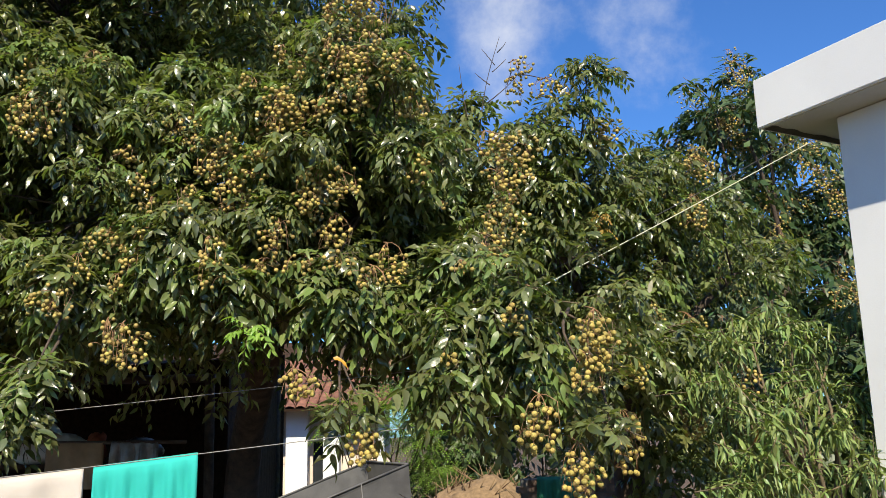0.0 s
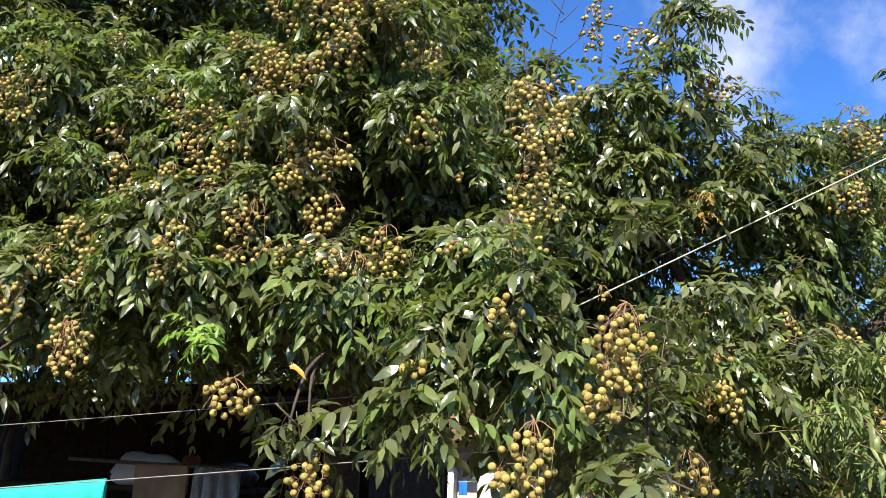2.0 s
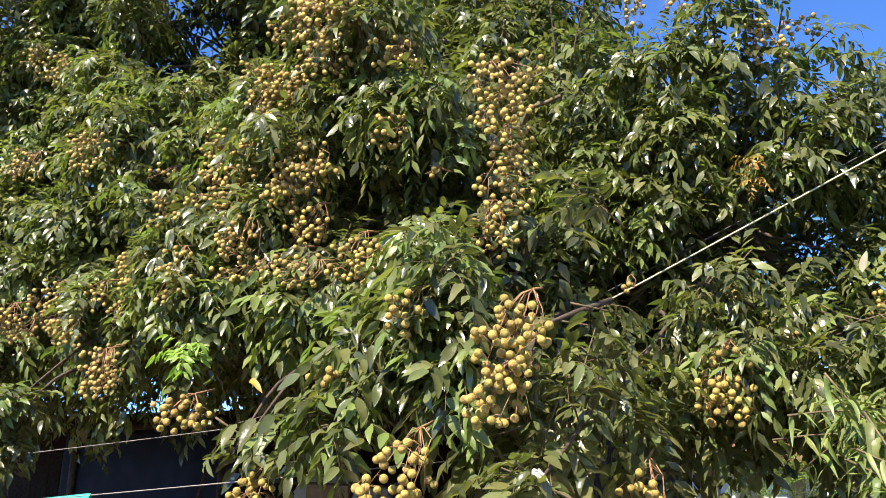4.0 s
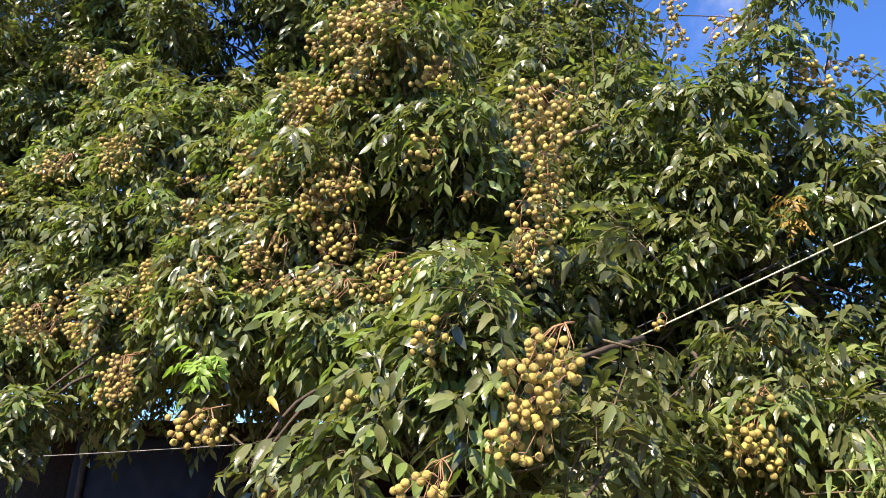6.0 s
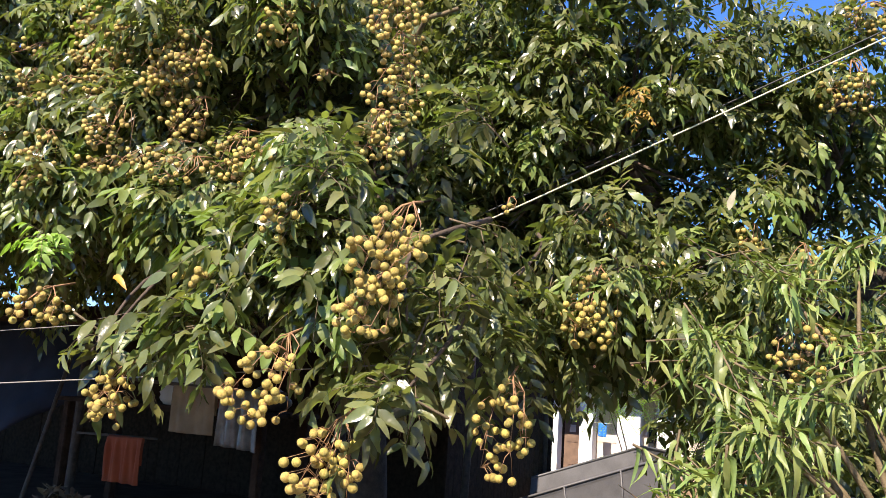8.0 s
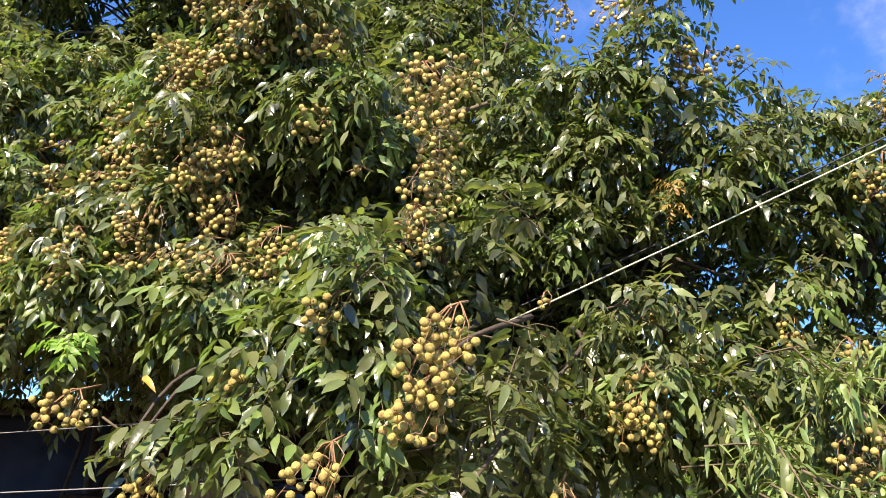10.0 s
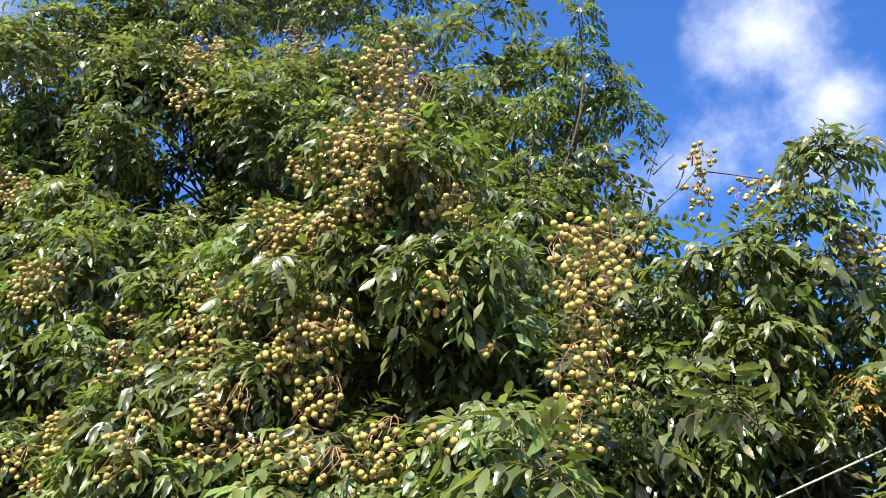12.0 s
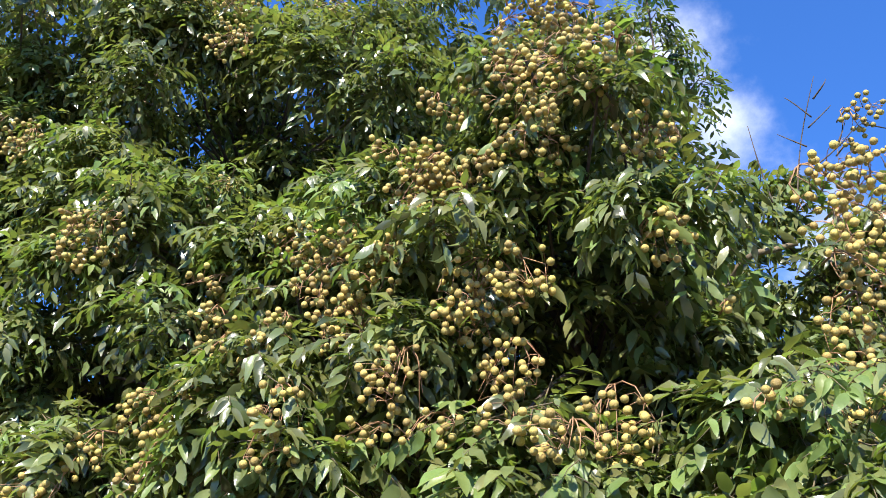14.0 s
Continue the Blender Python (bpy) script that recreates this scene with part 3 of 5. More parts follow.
def build_front_tree():
    r = random.Random(21)
    tree = thing("longan_tree", (-2.0, 9.0, -0.2), "tall longan tree with glossy dark leaves and hanging yellow-brown fruit", "tree")
    base = Vector(tree.location)

    def under(points):
        return [Vector(p) - base for p in points]
    fork = (-1.5, 7.6, 2.3)
    limb(tree, "trunk", under([(-2.0, 9.0, -0.25), (-2.02, 8.95, 0.5), (-1.9, 8.6, 1.4), fork]), 0.2, 0.14, BARK, 12)
    main = [(-0.5, 5.5, 2.9), (-2.0, 5.6, 3.2), (-2.8, 6.2, 4.6), (-0.5, 6.4, 4.2), (0.1, 5.3, 2.3), (-1.3, 5.5, 2.8), (-3.3, 6.0, 3.2), (-4.6, 6.0, 3.5), (-2.3, 5.7, 3.0), (-3.9, 5.6, 4.6)]
    for m in main:
        limb(tree, "limb", under(fork_to(fork, m, r, 0.2)), 0.09, 0.035, BARK, 8)
    outer, inner = crown_boughs(r)
    outer += [(-2.0, 4.3, 1.8, 0.14, 8), (-2.1, 4.3, 1.64, 0.14, 7), (-0.5, 4.38, 1.6, 0.14, 9), (-0.42, 4.4, 1.7, 0.12, 7), (0.82, 4.3, 1.5, 0.12, 9), (0.05, 4.32, 1.74, 0.15, 10)]
    crowded = laden((LOW_CLUSTERS, HIGH_CLUSTERS, SIDE_CLUSTERS, TOP_CLUSTERS))
    high = [(-4.35, 4.65, 4.6, 0.3, 12), (-3.9, 4.7, 4.7, 0.4, 18), (-4.0, 5.0, 5.4, 0.4, 18), (-4.6, 4.8, 4.3, 0.4, 16), (-3.5, 4.9, 5.2, 0.35, 14), (-0.75, 6.5, 4.6, 0.32, 13), (-0.9, 6.4, 5.0, 0.32, 13), (-0.5, 6.4, 4.3, 0.32, 13),
            (-0.4, 6.6, 4.4, 0.26, 10), (-0.22, 6.8, 4.85, 0.22, 8), (-1.0, 6.35, 5.25, 0.25, 9), (-2.4, 6.2, 4.6, 0.4, 18), (-1.9, 6.4, 4.4, 0.4, 18), (-2.9, 6.4, 5.2, 0.45, 20), (-2.2, 6.8, 5.2, 0.45, 20), (-1.6, 6.5, 5.0, 0.35, 14), (-1.1, 6.6, 4.5, 0.35, 14),
            (-0.1, 6.3, 3.4, 0.35, 15), (-0.1, 6.4, 3.8, 0.28, 12), (-0.5, 6.0, 3.5, 0.35, 15), (-0.2, 5.7, 2.7, 0.32, 13), (-0.2, 5.6, 3.1, 0.3, 12), (-0.6, 5.8, 2.2, 0.35, 14), (-1.3, 5.8, 2.2, 0.4, 14), (0.0, 5.4, 2.0, 0.3, 12),
            (-3.2, 5.55, 5.3, 0.32, 16), (-2.85, 5.65, 5.3, 0.34, 18), (-2.5, 5.75, 5.25, 0.34, 18), (-2.15, 5.65, 5.0, 0.32, 16), (-1.85, 5.65, 4.85, 0.3, 15), (-1.55, 5.7, 4.7, 0.28, 13), (-3.97, 5.6, 6.9, 0.55, 26), (-3.4, 6.0, 7.1, 0.55, 26), (-2.9, 6.4, 7.3, 0.5, 24), (-2.5, 6.8, 7.3, 0.4, 18), (-4.1, 5.5, 6.1, 0.5, 24), (-3.7, 5.9, 6.3, 0.5, 22),
            (-3.9, 5.3, 7.9, 0.6, 24), (-3.2, 5.8, 8.1, 0.6, 24), (-2.6, 6.4, 8.1, 0.45, 18), (-4.3, 5.0, 5.3, 0.5, 22), (-4.9, 5.2, 4.6, 0.5, 20), (-5.2, 5.5, 6.0, 0.6, 22),
            (-0.62, 6.7, 5.75, 0.3, 12), (-0.3, 6.85, 5.65, 0.3, 12), (-0.05, 7.0, 5.45, 0.26, 9), (-0.3, 6.5, 6.0, 0.14, 4), (-2.9, 7.0, 3.6, 0.5, 16), (-3.4, 7.0, 3.2, 0.5, 16), (-3.2, 7.2, 4.1, 0.5, 14), (-4.0, 7.2, 3.7, 0.5, 14), (-2.5, 7.0, 3.1, 0.5, 14), (-4.2, 7.0, 3.0, 0.5, 14), (-4.9, 7.0, 3.5, 0.5, 14), (-2.6, 6.2, 2.25, 0.4, 16), (-3.6, 6.6, 4.7, 0.45, 18), (-3.2, 6.6, 3.5, 0.45, 18), (-2.7, 6.0, 3.1, 0.4, 16), (-4.2, 6.6, 3.0, 0.45, 16), (-3.1, 6.7, 5.9, 0.5, 16), (-2.1, 6.6, 5.2, 0.4, 14), (-2.6, 5.9, 4.1, 0.35, 14), (-3.4, 6.2, 2.3, 0.45, 16), (-4.2, 6.2, 2.3, 0.45, 16), (-1.9, 6.1, 2.2, 0.4, 16), (-5.0, 6.2, 2.4, 0.45, 16), (-2.2, 6.6, 2.6, 0.4, 14), (-3.0, 6.6, 2.7, 0.4, 14), (-3.8, 6.7, 2.8, 0.4, 14), (-0.5, 7.0, 5.3, 0.3, 9),
            (-2.55, 6.2, 5.6, 0.55, 26), (-3.95, 5.75, 5.9, 0.55, 28), (-3.5, 7.0, 7.2, 0.6, 28), (-1.9, 6.1, 5.35, 0.45, 20), (-2.6, 6.7, 6.6, 0.6, 28),
            (-3.25, 6.1, 6.3, 0.55, 26), (-1.9, 6.8, 6.15, 0.5, 22), (-4.4, 6.0, 5.0, 0.55, 22), (-4.5, 6.7, 6.9, 0.6, 26), (-3.1, 5.5, 5.3, 0.5, 24),
            (-2.4, 7.2, 7.4, 0.55, 24), (-0.45, 6.7, 5.4, 0.3, 10), (-0.6, 6.6, 5.05, 0.3, 9), (-0.35, 6.75, 4.7, 0.3, 9),
            (-3.6, 5.8, 4.9, 0.5, 20), (-1.3, 6.2, 4.4, 0.4, 14), (-0.9, 6.0, 4.0, 0.4, 14), (-0.4, 6.2, 3.9, 0.4, 14)]
    high = [(x, y, z, rad, round(n * (1.3 if z > 5 and x < -1.5 else 1.0))) for x, y, z, rad, n in high]
    airy = [l for l in high if l[0] > -0.95 and l[2] > 4.9]
    high = [l for l in high if l not in airy]
    lobes = [l for l in outer + inner + high + airy if not by_rope(l) and not (l[0] > 0.45 and 1.85 < l[2] < 2.8)]
    for x, y, z, rad, n in lobes:
        near = min(main, key=lambda m: (m[0] - x) ** 2 + (m[1] - y) ** 2 + (m[2] - z) ** 2)
        start = near if z > 2.0 else (x, y + 0.5, z + 0.45)   # low boughs hang from the leaves above
        limb(tree, "branch", under(fork_to(start, (x, y - rad * 0.3, z), r, 0.12)), 0.012, 0.004, BARK, 5)
    # the dense shaded middle of the crown
    for _ in range(62):
        x = r.uniform(-6.2, 0.5)
        inner.append((x, r.uniform(6.0, 7.6), r.uniform(2.1, along(CROWN_TOP, x) - 0.3), 0.45, 11))
    inner += [(r.uniform(-4.2, -0.9), r.uniform(6.6, 8.2), r.uniform(4.4, 6.2), 0.5, 12) for _ in range(20)]
    inner += [(r.uniform(-5.2, -0.7), r.uniform(7.2, 8.8), r.uniform(3.6, 6.6), 0.55, 13) for _ in range(25)]
    rear = [(r.uniform(-5.4, 0.3), r.uniform(7.6, 8.9), r.uniform(2.55, 4.2), 0.5, 13) for _ in range(60)]
    rear += [(r.uniform(-4.6, -0.7), r.uniform(7.4, 8.9), r.uniform(3.8, 6.3), 0.5, 13) for _ in range(45)]
    rear = clothe(rear, r, 4, grow=(1.1, 1.5))
    upper = clothe(high, r, 4, grow=(0.8, 1.15))
    deep = clothe(inner, r, 4, clear=NEAR_CLUSTERS + crowded)
    places = clothe(outer, r, 4, clear=[(a, b + 0.05, c, w + 0.11, h + 0.1, n) for a, b, c, w, h, n in NEAR_CLUSTERS] + crowded)
    places, deep = [p for p in places if not by_rope(p) and not (p[0] > 0.98 and p[2] < 1.72)], [p for p in deep if not by_rope(p) and not (p[0] > 0.98 and p[2] < 1.72)]
    # a thin spot low in the boughs, open to the shrub behind
    thin = lambda p: -0.58 < p[0] < -0.12 and 1.62 < p[2] < 1.95
    places, deep = [p for p in places if not thin(p) or r.random() < 0.3], [p for p in deep if not thin(p)]
    # single shoots of the nearest hanging boughs
    order = sorted(range(len(places)), key=lambda i: places[i][1] + 0.6 * abs(places[i][2] - 2.0))
    single, rest = order[:290], order[290:]
    meshes = [s.mesh("leafy_shoot", [LEAF, TWIG]) for s in SHOOT_SOUPS]
    fresh = [s.mesh("leafy_shoot", [YOUNG, TWIG]) for s in SHOOT_SOUPS]
    for i in single:
        x, y, z, turn, _, size, pick = places[i]
        ob = new("leafy_shoot", (fresh if r.random() < 0.3 else meshes)[pick])
        ob.parent, ob.scale = tree, (size, size, size)
        ob.location, ob.rotation_euler = Vector((x, y, z)) - base, (r.uniform(-0.35, 0.35), r.uniform(-0.35, 0.35), turn)
    body = [places[i] for i in rest]
    tips = clothe([(x, y, z, rad * 1.12, round(n * 0.8)) for x, y, z, rad, n in airy], r, 4, (0, -0.3, 0.3), 0.3)
    new_growth = [p for p in body if r.random() < 0.22]
    older = [p for p in body if p not in new_growth]
    for name, kit, pl, mats in (("foliage", SHOOTS, older, [LEAF, TWIG]), ("young_foliage", SHOOTS, new_growth, [YOUNG, TWIG]), ("top_foliage", SHOOTS, tips[::3], [YOUNG, TWIG]), ("top_foliage", SHOOTS, tips[1::3] + tips[2::3], [LEAF, TWIG]), ("high_foliage", HIGH_SHOOTS, upper, [LEAF, TWIG]), ("inner_foliage", INNER_SHOOTS, deep, [LEAF, TWIG]), ("inner_foliage", FAR_SHOOTS, rear, [LEAF, TWIG])):
        ob = mesh_part(name, scatter(name, kit, [(p[0] - base.x, p[1] - base.y, p[2] - base.z, *p[3:]) for p in pl], mats), None, tree)
        tagged(ob, kind="stuff")
    lime = [s.mesh("lime_shoot", [LIME, TWIG]) for s in SHOOT_SOUPS[8:12]]
    green = [s.mesh("fresh_shoot", [YOUNG, TWIG]) for s in SHOOT_SOUPS[8:12]]
    for x, y, z, size in ((-0.97, 4.42, 2.06, 0.7), (-1.0, 4.43, 2.04, 0.6), (0.34, 4.42, 2.42, 0.75), (0.2, 4.44, 2.42, 0.7)):
        ob = new("lime_shoot" if x < 0 else "fresh_shoot", (lime if x < 0 else green)[r.randrange(4)])
        ob.parent, ob.location, ob.scale = tree, Vector((x, y, z)) - base, (size, size, size)
        ob.rotation_euler = (0, 0, radians(-90 + r.uniform(-30, 30)))
        ob["label"] = "vivid lime-green young leaves" if x < 0 else "fresh light green leaves"
    soup = Soup()
    soup.add(*leaflet(np.array((-0.55, 4.44, 1.895)) - np.array(base), (0.9, -0.3, -0.25), (0, -0.6, 0.8), 0.085, 0.03, 0.5, 0.5, 6, 0.4))
    mesh_part("yellow_leaf", soup.mesh("yellow_leaf", [YELLOW]), None, tree, "single yellowed leaf")
    # the far side of the crown bears all over
    band = []
    for k in range(16):
        x, z = r.uniform(-4.8, -2.6), r.uniform(2.1, 4.4)
        band.append((x, front(x, z) - 0.04, z, r.uniform(0.1, 0.2), r.uniform(0.1, 0.18)))
    for k in range(30):
        s = r.random()
        x, z = along([(0, -0.4), (0.45, -0.85), (1, -2.1)], s) + r.gauss(0, 0.2), along([(0, 3.8), (0.45, 3.2), (1, 2.5)], s) + r.gauss(0, 0.2)
        band.append((x, front(x, z) + 0.02, z, r.uniform(0.05, 0.11), r.uniform(0.04, 0.09)))
    for x, y, z, w, h, n in NEAR_CLUSTERS:
        fruit_cluster(tree, x - base.x, y - base.y, z - base.z, w, h, n, r, fruit_piece)
    for x, y, z, w, h, n in crowded + laden((band,)):
        fruit_cluster(tree, x - base.x, y - base.y, z - base.z, w, h, n, r)


def build_back_tree():
    r = random.Random(33)
    tree = thing("longan_tree", (1.6, 7.4, 0), "longan tree with brown fruit clusters behind the clothes lines", "tree")
    base = Vector(tree.location)

    def under(points):
        return [Vector(p) - base for p in points]
    fork = (1.5, 7.2, 1.6)
    limb(tree, "trunk", under([(1.6, 7.4, 0), (1.55, 7.35, 0.8), fork]), 0.15, 0.11, BARK, 10)
    main = [(0.9, 6.3, 2.8), (1.9, 6.9, 2.9), (1.2, 6.0, 1.9), (2.6, 7.5, 2.8)]
    for m in main:
        limb(tree, "limb", under(fork_to(fork, m, r, 0.15)), 0.06, 0.025, BARK, 7)
    lobes = [(0.5, 5.95, 2.65, 0.28, 9), (0.7, 5.8, 3.5, 0.26, 10), (0.95, 5.95, 3.75, 0.24, 10), (1.1, 5.9, 4.0, 0.2, 8), (0.75, 5.85, 3.1, 0.28, 10),
             (1.15, 6.05, 2.9, 0.3, 12), (1.25, 6.25, 3.5, 0.3, 12), (1.28, 6.2, 3.2, 0.3, 12), (1.5, 6.4, 2.55, 0.3, 11), (1.58, 6.4, 2.2, 0.3, 12),
             (1.95, 6.65, 3.1, 0.32, 13), (1.95, 6.85, 3.45, 0.3, 12), (1.6, 6.6, 3.4, 0.3, 12), (1.55, 6.6, 2.95, 0.32, 12), (2.4, 7.1, 3.2, 0.35, 14),
             (0.45, 7.0, 3.2, 0.35, 10)]
    lobes += [(0.9, 6.2, 2.35, 0.3, 10), (1.15, 5.35, 2.0, 0.22, 8), (1.02, 5.4, 2.3, 0.22, 8), (1.33, 5.5, 1.88, 0.22, 8),
              (1.72, 5.7, 2.0, 0.25, 10), (1.45, 5.6, 2.1, 0.22, 9), (1.0, 6.5, 3.0, 0.35, 12), (0.6, 6.3, 2.2, 0.3, 10), (1.2, 6.9, 2.4, 0.4, 14)]
    lobes += [(0.3, 5.75, 2.9, 0.32, 13), (0.35, 5.85, 3.3, 0.3, 12), (0.2, 5.9, 3.6, 0.3, 11), (0.5, 5.9, 2.35, 0.3, 12), (0.1, 5.8, 2.4, 0.32, 12), (-0.05, 5.9, 3.1, 0.32, 11),
              (0.3, 7.0, 2.9, 0.45, 15), (0.7, 7.1, 2.5, 0.45, 15), (0.0, 7.1, 3.6, 0.4, 12), (0.8, 5.9, 2.7, 0.28, 10), (1.3, 7.3, 3.1, 0.45, 15), (0.2, 6.9, 2.2, 0.45, 15), (2.9, 8.0, 2.8, 0.6, 22)]
    inner = [(-1.0, 8.0, 3.0, 0.55, 16), (-0.3, 8.2, 3.4, 0.55, 16), (0.4, 8.2, 3.2, 0.55, 16), (1.1, 8.2, 3.2, 0.55, 16), (-0.3, 8.0, 2.4, 0.55, 16), (0.5, 8.0, 2.3, 0.55, 16), (1.2, 8.2, 2.4, 0.55, 16), (1.9, 8.2, 3.2, 0.5, 14), (0.2, 7.8, 3.9, 0.35, 8),
             (0.6, 7.3, 2.9, 0.5, 18), (1.0, 7.4, 2.8, 0.5, 18), (1.8, 7.5, 2.9, 0.5, 18), (0.7, 6.6, 3.45, 0.32, 11), (0.95, 6.7, 3.25, 0.35, 12), (0.6, 7.0, 3.5, 0.35, 10), (1.3, 6.8, 3.1, 0.4, 14),
             (1.7, 7.2, 3.2, 0.4, 14), (0.55, 6.2, 3.1, 0.3, 11), (1.2, 6.4, 2.3, 0.35, 12), (0.7, 5.6, 1.78, 0.16, 8), (0.95, 5.7, 1.78, 0.16, 8), (1.2, 5.75, 1.8, 0.16, 8), (1.42, 5.8, 1.82, 0.16, 8), (1.4, 6.6, 1.5, 0.32, 12), (1.75, 6.8, 1.3, 0.4, 16), (2.1, 7.0, 1.6, 0.4, 16), (1.75, 7.2, 0.8, 0.4, 14),
             (2.4, 7.0, 1.0, 0.4, 14), (2.6, 7.3, 1.8, 0.4, 16), (1.7, 6.7, 1.9, 0.35, 14), (2.9, 7.6, 1.4, 0.45, 16), (0.25, 7.2, 1.95, 0.35, 14), (0.6, 7.2, 1.95, 0.35, 14), (0.9, 7.3, 1.9, 0.32, 12), (-0.1, 7.3, 2.05, 0.35, 14), (2.2, 8.2, 2.5, 0.5, 16), (3.0, 8.4, 3.0, 0.55, 18), (3.0, 8.6, 2.2, 0.5, 16), (2.4, 8.2, 3.3, 0.45, 14), (1.9, 7.3, 2.6, 0.45, 16), (1.95, 7.6, 3.1, 0.45, 14), (-0.6, 5.5, 3.4, 0.3, 10), (-1.2, 6.2, 2.7, 0.4, 14), (1.0, 6.0, 3.5, 0.22, 8), (0.72, 6.05, 3.65, 0.2, 7), (-0.5, 6.2, 3.2, 0.35, 12), (0.1, 6.2, 2.95, 0.35, 18), (-0.1, 6.6, 3.1, 0.35, 16), (0.3, 6.0, 2.75, 0.28, 14), (1.5, 6.6, 3.1, 0.32, 12), (-1.2, 6.6, 2.5, 0.4, 16)]
    lobes = [(x, y, z, rad, n + 3) for x, y, z, rad, n in lobes]
    for x, y, z, rad, n in [l for l in lobes if not by_rope(l)]:
        near = min(main, key=lambda m: (m[0] - x) ** 2 + (m[1] - y) ** 2 + (m[2] - z) ** 2)
        limb(tree, "branch", under(fork_to(near, (x, y - rad * 0.3, z), r, 0.1)), 0.012, 0.004, BARK, 5)
    # bare dead twigs above the leaves
    for a, b in (((0.3, 5.62, 3.55), (0.46, 5.64, 4.22)), ((0.36, 5.62, 3.72), (0.6, 5.65, 3.96)), ((0.42, 5.63, 4.0), (0.33, 5.62, 4.12)), ((0.4, 5.63, 3.95), (0.5, 5.64, 4.05)), ((0.22, 5.62, 3.6), (0.17, 5.64, 4.02)),
                 ((1.2, 6.1, 3.7), (1.24, 6.1, 4.1)), ((0.44, 5.64, 4.1), (0.5, 5.6, 4.16)), ((0.5, 5.64, 3.86), (0.53, 5.66, 4.0)), ((0.38, 5.62, 3.85), (0.28, 5.64, 3.95)), ((1.1, 6.0, 3.6), (1.13, 5.95, 3.95)), ((0.6, 5.65, 3.94), (0.86, 5.88, 3.98))):
        limb(tree, "dead_twig", under(fork_to(a, b, r, 0.018)), 0.0045, 0.0014, BARK, 4)
    places = [p for p in clothe(lobes, r, 4, clear=laden((BACK_CLUSTERS,)))
              if not by_rope(p) and not (p[0] > 0.2 and -0.3 < p[2] - 2.63 - (p[0] - 1) * 0.533 < 0.2 and p[1] < 6.0 + (p[0] - 1) * 0.356)]
    fresh = [p for p in places if r.random() < 0.2]
    for name, kit, pl, mats in (("foliage", SHOOTS, [p for p in places if p not in fresh], [LEAF, TWIG]), ("young_foliage", SHOOTS, fresh, [YOUNG, TWIG]), ("inner_foliage", INNER_SHOOTS, clothe(inner, r, 4), [LEAF, TWIG])):
        ob = mesh_part(name, scatter(name, kit, [(p[0] - base.x, p[1] - base.y, p[2] - base.z, *p[3:]) for p in pl], mats), None, tree)
        tagged(ob, kind="stuff")
    limb(tree, "broken_branch", under([(-0.1, 5.75, 3.2), (0.08, 5.58, 3.34), (0.2, 5.56, 3.36), (0.28, 5.55, 3.37)]), 0.014, 0.01, TWIG, 6)
    rust = SHOOT_SOUPS[9].mesh("rusty_shoot", [RUSTY, TWIG])
    for x, y, z, size, turn in ((1.11, 5.7, 2.93, 0.4, -100), (1.13, 5.7, 2.83, 0.36, -60), (2.0, 6.3, 3.6, 0.4, -90)):
        ob = new("rusty_shoot", rust)
        ob.parent, ob.location, ob.scale, ob.rotation_euler = tree, Vector((x, y, z)) - base, (size, size, size), (0, 0, radians(turn))
        ob["label"] = "rust-coloured young leaf flush"
    soup = Soup()
    soup.add(*leaflet(np.array((1.475, 6.0, 2.43)) - np.array(base), (0.25, -0.1, 0.95), (-0.2, -0.9, 0.1), 0.1, 0.034, 0.1, 0.4, 6))
    mesh_part("pale_leaf", soup.mesh("pale_leaf", [PALE]), None, tree, "single pale upright leaf")
    for x, y, z, w, h, n in laden((BACK_CLUSTERS,), 0.8):
        fruit_cluster(tree, x - base.x, y - base.y, z - base.z, w, h, n, r)


